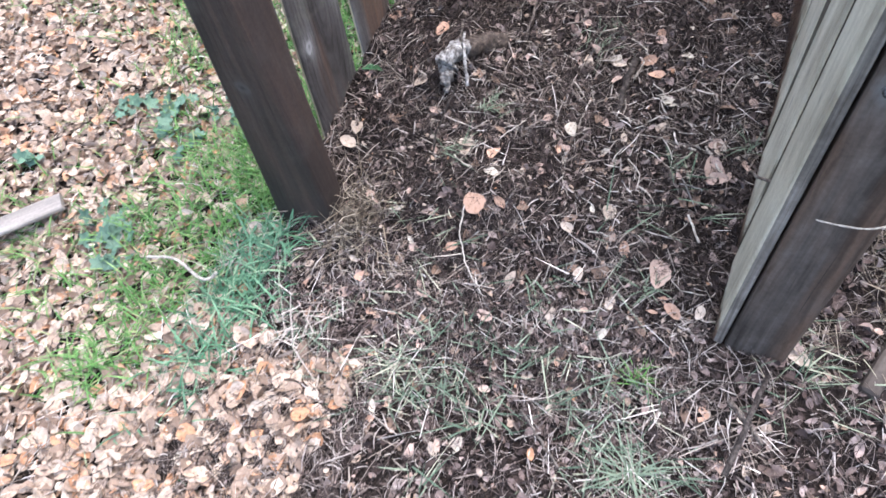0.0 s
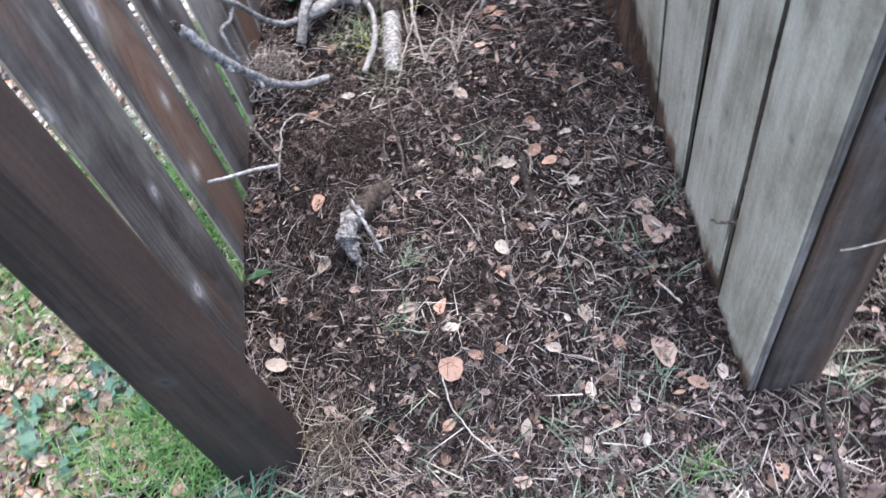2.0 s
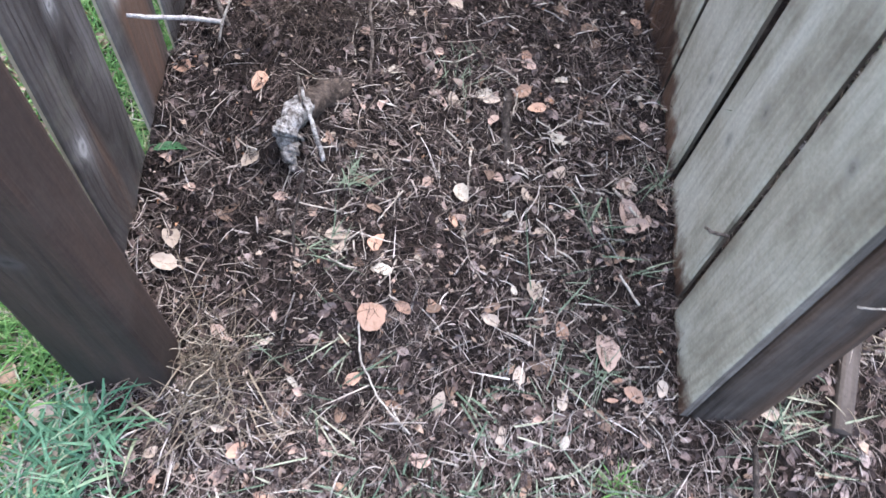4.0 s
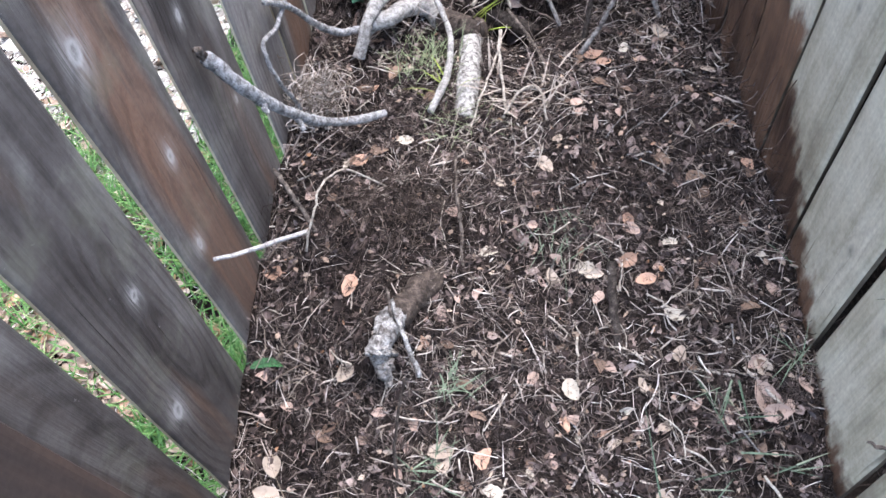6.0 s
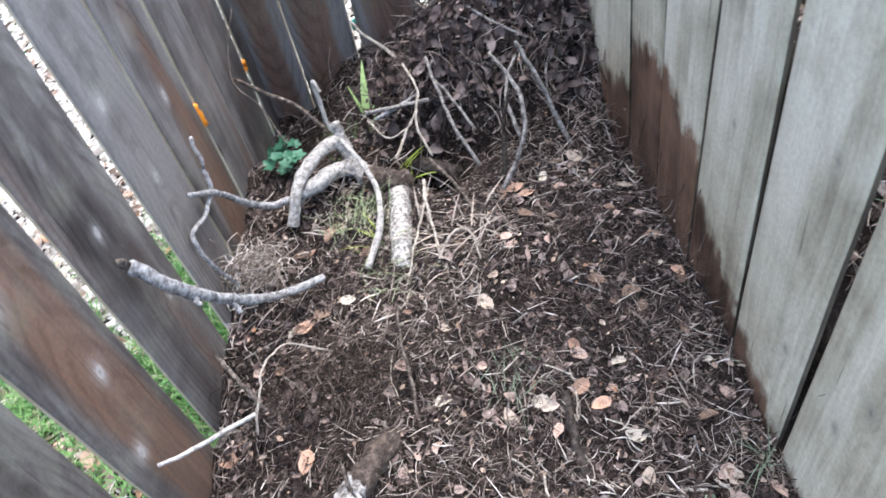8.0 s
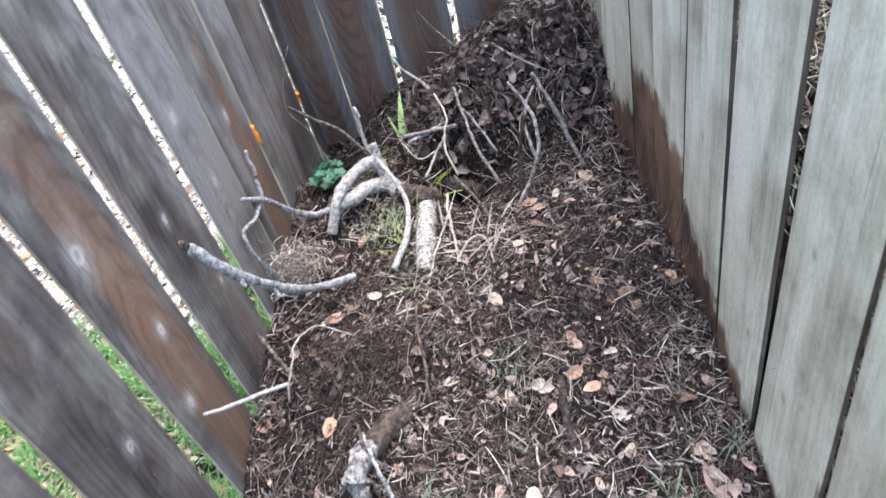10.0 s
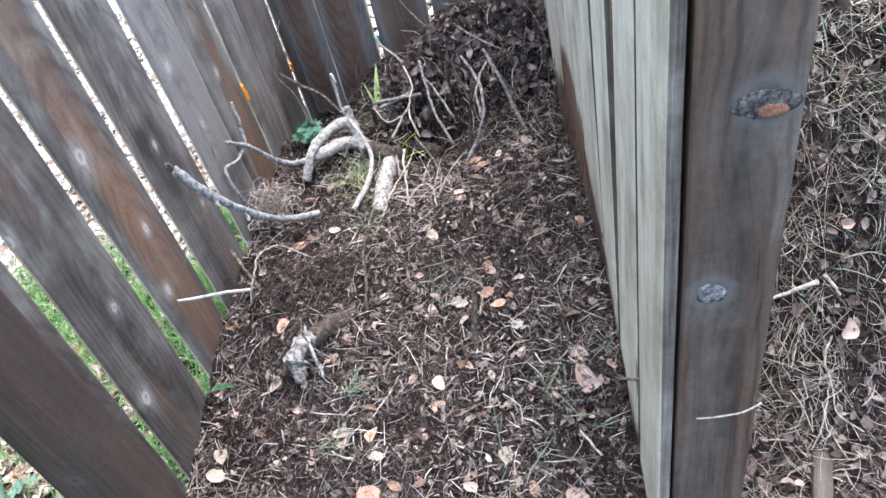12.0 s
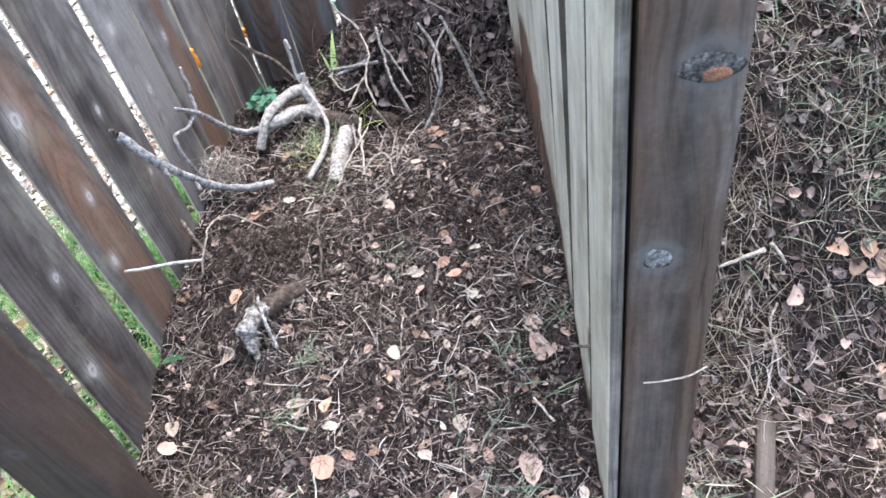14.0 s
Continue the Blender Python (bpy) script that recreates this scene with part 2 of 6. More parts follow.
def wood_material(name, dark, mid, pale, knot_tone, damp=None, algae=(0.2, 0.21, 0.14), sheen=0.5, brown=None, ringed=0.4, gloss=0.35, blotchy=0.5, streaky=0.45, fibrous=0.28, bloomy=0.6):
    """Weathered sawn softwood: the grain runs along the board and flows round the knots."""
    m, nt, b = material(name, sheen, gloss)
    pos = coords(nt)
    rnd = nt.nodes.new("ShaderNodeObjectInfo").outputs["Random"]

    def attribute(key):
        a = nt.nodes.new("ShaderNodeAttribute")
        a.attribute_name = key
        return a.outputs["Fac"]

    grain, knot, bloom, cone = attribute("grain"), attribute("knot"), attribute("bloom"), attribute("cone")
    sep = nt.nodes.new("ShaderNodeSeparateXYZ")
    nt.links.new(pos, sep.inputs[0])

    def lengthwise(stretch, shift):
        c = nt.nodes.new("ShaderNodeCombineXYZ")
        nt.links.new(grain, c.inputs[0])
        nt.links.new(maths(nt, "MULTIPLY", rnd, shift), c.inputs[1])
        nt.links.new(maths(nt, "MULTIPLY", sep.outputs[2], stretch), c.inputs[2])
        return c.outputs[0]

    def around(value, amount):
        return maths(nt, "MULTIPLY", maths(nt, "SUBTRACT", value, 0.5), amount)

    broad = noise_tex(nt, 20, 2, lengthwise(0.14, 91.0), 0.5, 0.4)
    streak = noise_tex(nt, 85, 3, lengthwise(0.05, 37.0), 0.6)
    fibre = noise_tex(nt, 520, 3, lengthwise(0.035, 13.0), 0.6)
    blotch = noise_tex(nt, 10, 5, pos, 0.6, 0.3)
    tone = maths(nt, "ADD", attribute("tone"), 0.5)
    for value, amount in ((broad, 0.75), (streak, streaky * 0.7), (blotch, blotchy)):
        tone = maths(nt, "ADD", tone, around(value, amount))
    col = ramp(nt, tone, ((0.30, dark), (0.50, mid), (0.70, pale)))
    if brown:
        warm = maths(nt, "ADD", noise_tex(nt, 11, 3, lengthwise(0.13, 55.0), 0.5, 0.8), maths(nt, "MULTIPLY", maths(nt, "SUBTRACT", attribute("warm"), 0.5), 0.42))
        rust = mixed(nt, "MIX", ramp(nt, noise_tex(nt, 60, 3, lengthwise(0.06, 71.0), 0.6), ((0.40, (0, 0, 0)), (0.62, (1, 1, 1)))), brown, tuple(c * k for c, k in zip(brown, (1.45, 1.32, 1.22))))
        col = mixed(nt, "MIX", maths(nt, "MULTIPLY", ramp(nt, warm, ((0.44, (0, 0, 0)), (0.62, (1, 1, 1)))), 0.85), col, rust)
    # growth rings: thin dark late wood, here and there worn away
    wobble = maths(nt, "MULTIPLY", maths(nt, "SUBTRACT", noise_tex(nt, 9, 3, pos, 0.5), 0.5), 0.016)
    wave = maths(nt, "SINE", maths(nt, "MULTIPLY", maths(nt, "ADD", cone, wobble), 640.0))
    line = maths(nt, "MULTIPLY", ramp(nt, wave, ((0.05, (0, 0, 0)), (0.85, (1, 1, 1)))), ramp(nt, noise_tex(nt, 16, 3, lengthwise(0.2, 29.0), 0.5), ((0.38, (0.12, 0.12, 0.12)), (0.62, (1, 1, 1)))))
    col = mixed(nt, "MULTIPLY", maths(nt, "MULTIPLY", line, ringed), col, (0.42, 0.39, 0.37))
    col = mixed(nt, "MULTIPLY", fibrous, col, ramp(nt, fibre, ((0.30, (0.62, 0.60, 0.58)), (0.66, (1.18, 1.18, 1.18)))))
    check = ramp(nt, noise_tex(nt, 150, 2, lengthwise(0.022, 63.0), 0.6), ((0.25, (0.22, 0.20, 0.19)), (0.30, (1, 1, 1))))
    col = mixed(nt, "MULTIPLY", 0.85, col, check)
    col = mixed(nt, "MULTIPLY", 0.7, col, ramp(nt, noise_tex(nt, 170, 4, pos, 0.65), ((0.32, (0.78, 0.77, 0.76)), (0.66, (1.12, 1.12, 1.12)))))
    fleck = ramp(nt, noise_tex(nt, 75, 5, pos, 0.75, 0.6), ((0.67, (0, 0, 0)), (0.73, (1, 1, 1))))
    col = mixed(nt, "MIX", maths(nt, "MULTIPLY", fleck, 0.35), col, knot_tone)
    col = mixed(nt, "MIX", maths(nt, "MULTIPLY", ramp(nt, blotch, ((0.52, (0, 0, 0)), (0.74, (1, 1, 1)))), 0.35), col, algae)
    # knots: a grey bloom with the fibres in it, a pale rim, a dark heart
    haze = maths(nt, "MULTIPLY", bloom, ramp(nt, maths(nt, "ADD", fibre, around(blotch, 0.5)), ((0.36, (0.15, 0.15, 0.15)), (0.60, (1, 1, 1)))))
    col = mixed(nt, "MIX", maths(nt, "MULTIPLY", haze, bloomy), col, knot_tone)
    knot = maths(nt, "ADD", knot, maths(nt, "MULTIPLY", around(noise_tex(nt, 190, 4, pos, 0.7), 1.0), maths(nt, "MULTIPLY", knot, 1.0)))
    rim = ramp(nt, knot, ((0.22, (0, 0, 0)), (0.50, (0.85, 0.85, 0.85)), (0.75, (1, 1, 1))))
    core = ramp(nt, maths(nt, "ADD", knot, maths(nt, "MULTIPLY", fibre, 0.12)),
                ((0.45, knot_tone), (0.70, tuple(0.85 * k for k in knot_tone)), (0.92, tuple(0.42 * k for k in knot_tone)), (1.0, tuple(0.28 * k for k in knot_tone))))
    col = mixed(nt, "MIX", maths(nt, "MULTIPLY", rim, 0.6), col, core)
    if damp:
        edge = maths(nt, "ADD", maths(nt, "ADD", around(noise_tex(nt, 30, 5, lengthwise(0.16, 17.0), 0.65), 0.42), around(noise_tex(nt, 45, 4, pos, 0.6), 0.22)), maths(nt, "ADD", attribute("damp"), 0.17))
        wet = ramp(nt, edge, ((0.49, (0, 0, 0)), (0.58, (1, 1, 1))))
        wet_col = mixed(nt, "MULTIPLY", 0.8, ramp(nt, maths(nt, "ADD", tone, around(noise_tex(nt, 17, 4, pos, 0.6), 0.6)), ((0.30, damp[0]), (0.72, damp[1]))), ramp(nt, fibre, ((0.3, (0.7, 0.7, 0.7)), (0.66, (1.15, 1.15, 1.15)))))
        col = mixed(nt, "MIX", wet, col, wet_col)
        rough = nt.nodes.new("ShaderNodeMix")
        nt.links.new(wet, rough.inputs[0])
        rough.inputs[2].default_value, rough.inputs[3].default_value = sheen, 0.42
        nt.links.new(rough.outputs[0], b.inputs["Roughness"])
    nt.links.new(col, b.inputs["Base Color"])
    height = maths(nt, "ADD", maths(nt, "MULTIPLY", fibre, 0.5), maths(nt, "SUBTRACT", streak, maths(nt, "MULTIPLY", line, 0.35)))
    relief(nt, b, maths(nt, "ADD", height, maths(nt, "MULTIPLY", check, 0.5)), 0.55, 0.0022)
    return m


SOIL = soil_material()
DARK_WOOD = wood_material("dark_weathered_wood", (0.050, 0.044, 0.042), (0.110, 0.100, 0.095), (0.215, 0.203, 0.198), (0.50, 0.485, 0.47), brown=(0.130, 0.085, 0.063), ringed=0.42, blotchy=0.55, gloss=0.22)
POST_WOOD = wood_material("dark_stained_post", (0.030, 0.025, 0.022), (0.072, 0.060, 0.052), (0.165, 0.145, 0.130), (0.085, 0.080, 0.076), brown=(0.050, 0.037, 0.032), algae=(0.075, 0.065, 0.057), sheen=0.65, gloss=0.2, ringed=0.35, bloomy=0.35)
GATE_WOOD = wood_material("weathered_gate_post", (0.042, 0.034, 0.029), (0.112, 0.093, 0.081), (0.255, 0.225, 0.203), (0.15, 0.144, 0.138), brown=(0.088, 0.060, 0.045), algae=(0.10, 0.088, 0.079), sheen=0.6, ringed=0.6, streaky=0.6, bloomy=0.25, gloss=0.25)
PALE_WOOD = wood_material("pale_weathered_wood", (0.275, 0.243, 0.180), (0.46, 0.42, 0.32), (0.63, 0.588, 0.478), (0.33, 0.305, 0.25),
                          damp=((0.050, 0.030, 0.022), (0.200, 0.118, 0.076)), ringed=0.16, fibrous=0.22, sheen=0.5, gloss=0.36, blotchy=0.75, streaky=0.55, algae=(0.42, 0.41, 0.31), bloomy=0.3)
# mossy edges; sky light falling into the gaps is put into their pale colour
EDGE_WOOD = wood_material("skylit_mossy_edge", (0.24, 0.19, 0.13), (0.38, 0.32, 0.23), (0.50, 0.44, 0.34), (0.36, 0.33, 0.26), algae=(0.27, 0.29, 0.15), ringed=0.2)
GREY_EDGE = wood_material("grey_board_edge", (0.085, 0.073, 0.062), (0.20, 0.175, 0.152), (0.37, 0.335, 0.30), (0.26, 0.24, 0.22), algae=(0.21, 0.195, 0.165), ringed=0.5, streaky=1.1, fibrous=0.5, gloss=0.15)
# edges and backs of the pale boards, much darker than their faces
PALE_EDGE = wood_material("dark_board_edge", (0.035, 0.028, 0.022), (0.085, 0.070, 0.055), (0.18, 0.155, 0.12), (0.3, 0.28, 0.23), algae=(0.10, 0.10, 0.065), ringed=0.2, gloss=0.15)
LEAF_DRY = litter_material("dry_leaf", ((0.0, (0.15, 0.108, 0.085)), (0.22, (0.29, 0.215, 0.168)), (0.5, (0.42, 0.33, 0.265)), (0.8, (0.56, 0.475, 0.40)),
                                        (0.94, (0.44, 0.25, 0.15))))
LEAF_DARK = litter_material("rotting_leaf", ((0.0, (0.02364, 0.017, 0.01605)), (0.38, (0.0788, 0.056, 0.05136)), (0.66, (0.1872, 0.143, 0.1327)),
                                             (0.88, (0.3546, 0.29, 0.2729)), (0.97, (0.4531, 0.33, 0.2782))))
HEAP_LEAF = litter_material("wet_heap_leaf", ((0.0, (0.01773, 0.013, 0.01284)), (0.5, (0.06107, 0.044, 0.04173)), (0.8, (0.133, 0.1, 0.09523)), (0.96, (0.2561, 0.205, 0.1926))), 0.6, 0.4)
STRAW = litter_material("dry_stalk", ((0.0, (0.02955, 0.022, 0.02033)), (0.40, (0.08373, 0.063, 0.05671)), (0.68, (0.2068, 0.168, 0.1519)), (0.87, (0.4531, 0.395, 0.3638)),
                                      (0.98, (0.6107, 0.56, 0.5243))))
PALE_STRAW = litter_material("pale_stalk", ((0.0, (0.08865, 0.07, 0.05992)), (0.35, (0.2364, 0.195, 0.1658)), (0.72, (0.4925, 0.44, 0.3959)), (0.95, (0.7683, 0.72, 0.6848))))
BLUE_GRASS = litter_material("bluish_grass", ((0.0, (0.04, 0.12, 0.065)), (0.5, (0.085, 0.205, 0.11)), (0.85, (0.16, 0.31, 0.18)), (0.97, (0.32, 0.37, 0.24))), 0.6, 0.35)
DARK_HAIR = litter_material("dark_root_hair", ((0.0, (0.01379, 0.01, 0.00963)), (0.6, (0.04432, 0.033, 0.02996)), (0.9, (0.1182, 0.093, 0.0856)), (0.98, (0.3349, 0.29, 0.2675))))
BROWN_HAIR = litter_material("brown_root_hair", ((0.0, (0.020, 0.015, 0.0125)), (0.6, (0.058, 0.042, 0.035)), (0.95, (0.17, 0.135, 0.115))))
CRUMB = litter_material("compost_crumb", ((0.0, (0.00788, 0.006, 0.005671)), (0.55, (0.0276, 0.0208, 0.0193)), (0.88, (0.128, 0.1, 0.09416)), (0.975, (0.3152, 0.265, 0.2515))), 0.95, 0.15)
DRY_GREEN = litter_material("dry_green_grass", ((0.0, (0.11, 0.16, 0.085)), (0.5, (0.22, 0.285, 0.16)), (0.8, (0.39, 0.43, 0.28)), (0.95, (0.58, 0.56, 0.42))), 0.7, 0.3)
GRASS = litter_material("green_grass", ((0.0, (0.05, 0.14, 0.03)), (0.5, (0.10, 0.23, 0.055)), (0.85, (0.17, 0.32, 0.095)), (0.97, (0.30, 0.32, 0.16))), 0.6, 0.35)
CUT_GRASS = litter_material("cut_grass", ((0.0, (0.062, 0.100, 0.066)), (0.5, (0.128, 0.178, 0.125)), (0.8, (0.25, 0.295, 0.215)), (0.95, (0.43, 0.43, 0.33))), 0.7, 0.3)


# ---- the ground ----
def spaced(*stretches):
    out = [stretches[0][0]]
    for a, b, d in stretches:
        out += list(np.linspace(a, b, max(2, int(round((b - a) / d)) + 1))[1:])
    return np.array(out)


far_out = np.array([1.0, 1.6, 2.6, 4.5, 8, 15, 30, 60, 120, 300])
gx = np.r_[-1.4 - far_out[::-1], spaced((-1.4, -0.03, 0.02), (-0.03, 0.79, 0.005), (0.79, 2.0, 0.02)), 2.0 + far_out]
gy = np.r_[-0.9 - far_out[::-1], spaced((-0.9, -0.25, 0.02), (-0.25, 1.46, 0.005), (1.46, 1.50, 0.005), (1.50, 2.2, 0.02)), 2.2 + far_out]
GX, GY = np.meshgrid(gx, gy)
gv = np.stack([GX, GY, ground_full(GX, GY)], -1).reshape(-1, 3)
w = len(gx)
ga = (np.arange(len(gy) - 1)[:, None] * w + np.arange(w - 1)[None]).ravel()
ground = new("ground", soup("ground", gv, np.stack([ga, ga + 1, ga + 1 + w, ga + w], -1), SOIL))
LAWN = lawn_material()
ground.data.materials.append(LAWN)
mid_x, mid_y = GX[:-1, :-1].ravel(), GY[:-1, :-1].ravel()
ground.data.polygons.foreach_set("material_index", ((np.hypot(mid_x - 0.2, mid_y - 0.5) + 0.5 * fbm(mid_x * 2, mid_y * 2, 3, 4)) > 1.9).astype(np.int32))
tagged(ground, "dark crumbly compost soil under leaf litter", "ground", kind="structure")


# ---- fences ----
def board_mesh(name, width, height, thick, knots, rng, face_mat, edge_mat, damp_top=None, tone=0.0, warm=0.4, chip=0.004):
    """A sawn board, upright: x is its thickness (0 at the inner face, + behind), y its width from 0, z its height from 0.
    knots: (across, up, size)."""
    ny, nz = 40, int(height / 0.0075)
    ys, zs = np.linspace(0, width, ny), np.linspace(0, height, nz)
    Y, Z = np.meshgrid(ys, zs)
    seed = int(rng.integers(1, 9999))
    wob = chip * fbm(Z * 5, Z * 0 + seed, 3, seed)
    edge_l, edge_r = wob, chip * fbm(Z * 5, Z * 0 + seed + 50, 3, seed + 7)
    Yb = Y + edge_l * (1 - Y / width) + edge_r * (Y / width)
    cup = 0.003 * ((Y / width - 0.5) ** 2) * rng.normal()
    Xf = cup + 0.0010 * fbm(Y * 28, Z * 3 + seed, 2, seed + 3)
    rnd = 0.0025
    edge_round = rnd * (np.exp(-Y / 0.003) + np.exp(-(width - Y) / 0.003))
    front = np.stack([Xf + edge_round, Yb, Z], -1)
    back = np.stack([Xf * 0 + thick - edge_round, Yb, Z], -1)
    V = np.concatenate([front.reshape(-1, 3), back.reshape(-1, 3)])
    n = ny * nz
    a = (np.arange(nz - 1)[:, None] * ny + np.arange(ny - 1)[None]).ravel()
    F = [np.stack([a, a + ny, a + ny + 1, a + 1], -1), np.stack([a + n, a + n + 1, a + n + ny + 1, a + n + ny], -1)]
    k = np.arange(nz - 1) * ny
    F.append(np.stack([k, k + n, k + n + ny, k + ny], -1))
    k2 = k + ny - 1
    F.append(np.stack([k2, k2 + ny, k2 + n + ny, k2 + n], -1))
    j = np.arange(ny - 1)
    F.append(np.stack([j, j + 1, j + n + 1, j + n], -1))
    j2 = j + (nz - 1) * ny
    F.append(np.stack([j2, j2 + n, j2 + n + 1, j2 + 1], -1))
    faces = np.concatenate(F)
    me = soup(name, V, faces, face_mat, True)
    me.materials.append(edge_mat)
    idx = np.zeros(len(faces), np.int32)
    s = 2 * len(a)
    idx[len(a) : s + 2 * len(k)] = 1
    me.polygons.foreach_set("material_index", idx)
    smooth = np.ones(len(faces), bool)
    smooth[s:] = False
    me.polygons.foreach_set("use_smooth", smooth)
    y, z, x = V[:, 1], V[:, 2], V[:, 0]
    g = y + 2.0 * x + 0.02 * fbm(z * 1.6 + seed, z * 0 + 3, 2, seed)
    mid, apex = width * rng.uniform(0.35, 0.65), rng.uniform(0.2, 0.65)
    cone = np.sqrt((y - mid + 0.03 * fbm(z * 2.2, z * 0 + seed, 2, seed + 5)) ** 2 + (0.20 * (z - apex)) ** 2 + 0.00002)
    kn, bl = np.zeros(len(V)), np.zeros(len(V))
    for ky, kz, size in knots:
        e = np.exp(-(((y - ky) / (1.5 * size)) ** 2) - ((z - kz) / (5.0 * size)) ** 2)
        g = g - 0.85 * (y - ky) * e
        cone = cone + 1.2 * size * np.exp(-(((y - ky) / (1.9 * size)) ** 2) - ((z - kz) / (4.5 * size)) ** 2)
        kn = np.maximum(kn, np.exp(-(((y - ky) / size) ** 2) - ((z - kz) / (1.3 * size)) ** 2))
        bl = np.maximum(bl, np.exp(-(((y - ky) / (2.0 * size)) ** 2) - ((z - kz) / (2.8 * size)) ** 2))
    middle = np.clip(1.25 - 2.0 * np.abs(y / width - 0.5 + 0.12 * fbm(z * 2.5, z * 0 + seed, 3, seed + 9)) ** 1.2 * 1.6, 0, 1)
    for key, value in (("grain", g), ("cone", cone), ("knot", kn), ("bloom", bl), ("tone", np.full(len(V), tone)), ("warm", warm * middle)):
        me.attributes.new(key, "FLOAT", "POINT").data.foreach_set("value", value.astype(np.float32))
    if damp_top:
        rise = damp_top[0] + (damp_top[1] - damp_top[0]) * y / width
        d = np.clip(0.36 + (rise - z) * 3.0, 0, 1)
        me.attributes.new("damp", "FLOAT", "POINT").data.foreach_set("value", d.astype(np.float32))
    return me


def wood_block(name, sx, sy, height, knots, rng, mat, seg=12, tone=0.0):
    """A post: origin at the corner of its foot; knots: (face 'x' or 'y', across, up, size)."""
    bm = bmesh.new()
    bmesh.ops.create_cube(bm, size=1)
    bmesh.ops.transform(bm, verts=bm.verts, matrix=Matrix.Translation((sx / 2, sy / 2, height / 2)) @ Matrix.Diagonal((sx, sy, height, 1)))
    upright = [e for e in bm.edges if abs(e.verts[0].co.z - e.verts[1].co.z) > 0.1]
    bmesh.ops.bevel(bm, geom=upright, offset=0.006, segments=2, affect="EDGES", profile=0.5)
    bmesh.ops.bevel(bm, geom=[e for e in bm.edges if e.verts[0].co.z > height - 0.001 and e.verts[1].co.z > height - 0.001],
                    offset=0.004, segments=1, affect="EDGES")
    for axis, size, count in ((0, sx, seg), (1, sy, seg), (2, height, int(height / 0.012))):
        for c in range(1, count):
            co, no = Vector((0, 0, 0)), Vector((0, 0, 0))
            co[axis], no[axis] = size * c / count, 1
            bmesh.ops.bisect_plane(bm, geom=bm.verts[:] + bm.edges[:] + bm.faces[:], plane_co=co, plane_no=no)
    me = bpy.data.meshes.new(name)
    bm.to_mesh(me)
    bm.free()
    V = np.zeros(len(me.vertices) * 3, np.float32)
    me.vertices.foreach_get("co", V)
    V = V.reshape(-1, 3)
    x, y, z = V.T
    g = x + 0.63 * y + 0.015 * fbm(z * 2, z * 0 + 8, 2, 5)
    cone = np.hypot(x - 0.62 * sx + 0.02 * fbm(z * 2, z * 0 + 2, 2, 6), 0.5 * (y - 0.5 * sy)) + 0.02 * z
    kn, bl = np.zeros(len(V)), np.zeros(len(V))
    for face, across, up, size in knots:
        c, off = (x, y) if face == "y" else (y, sx - x)
        near = np.exp(-((off / (2.5 * size)) ** 2))
        e = near * np.exp(-(((c - across) / (1.6 * size)) ** 2) - ((z - up) / (3.5 * size)) ** 2)
        g = g - 0.85 * (c - across) * e
        cone = cone + 0.15 * size * near * np.exp(-(((c - across) / (2.0 * size)) ** 2) - ((z - up) / (2.6 * size)) ** 2)
        kn = np.maximum(kn, near * np.exp(-(((c - across) / size) ** 2) - ((z - up) / (0.9 * size)) ** 2))
        bl = np.maximum(bl, near * np.exp(-(((c - across) / (1.5 * size)) ** 2) - ((z - up) / (1.5 * size)) ** 2))
    for key, value in (("grain", g), ("cone", cone), ("knot", kn), ("bloom", bl), ("tone", 0 * kn + tone), ("warm", 0.50 + 0.25 * (x > 0.6 * sx))):
        me.attributes.new(key, "FLOAT", "POINT").data.foreach_set("value", value.astype(np.float32))
    me.materials.append(mat)
    for p in me.polygons:
        p.use_smooth = False
    return me


TOP, FOOT, BACK_TOP = 0.86, -0.06, 0.66
wood_rng = np.random.default_rng(21)


def fence(name, label):
    ob = new(name)
    return tagged(ob, label, "fence", kind="structure")


left_fence = fence("wall_left", "dark weathered vertical board fence with open gaps")
# board edges along y at z = 0 with their lean, from the gate end to the corner, tone and warmth; knots at (along y, z, size)
LEFT_BOARDS = ((0.110, 0.0, 0.190, 0.055, -0.12, 0.5), (0.204, 0.073, 0.353, 0.048, -0.06, 0.30), (0.396, 0.008, 0.522, 0.030, 0.03, 1.05), (0.552, 0.012, 0.707, 0.008, -0.02, 0.35),
               (0.738, 0.0, 0.880, 0.0, 0.17, 0.1), (0.884, 0.0, 1.034, 0.0, 0.02, 0.85), (1.046, 0.0, 1.176, 0.0, 0.12, 0.25), (1.181, 0.0, 1.378, 0.0, 0.06, 0.35), (1.396, 0.0, 1.466, 0.0, -0.02, 0.5))
LEFT_KNOTS = ((0.251, 0.273, 0.0090), (0.316, 0.419, 0.0060), (0.435, 0.324, 0.0060), (0.477, 0.433, 0.0060), (0.444, 0.607, 0.0090), (0.62, 0.5, 0.0053),
              (0.78, 0.56, 0.0060), (0.80, 0.42, 0.0060), (0.95, 0.45, 0.0060), (0.25, 0.62, 0.0067), (0.66, 0.33, 0.0045))
def lean_board(me, width, lo_lean, hi_lean, back=0.0):
    """Shears and tapers an upright board, whose foot goes to the height FOOT."""
    for v in me.vertices:
        z = v.co.z + FOOT
        v.co = (v.co.x - back * z, v.co.y + z * (lo_lean + (hi_lean - lo_lean) * v.co.y / width), z)


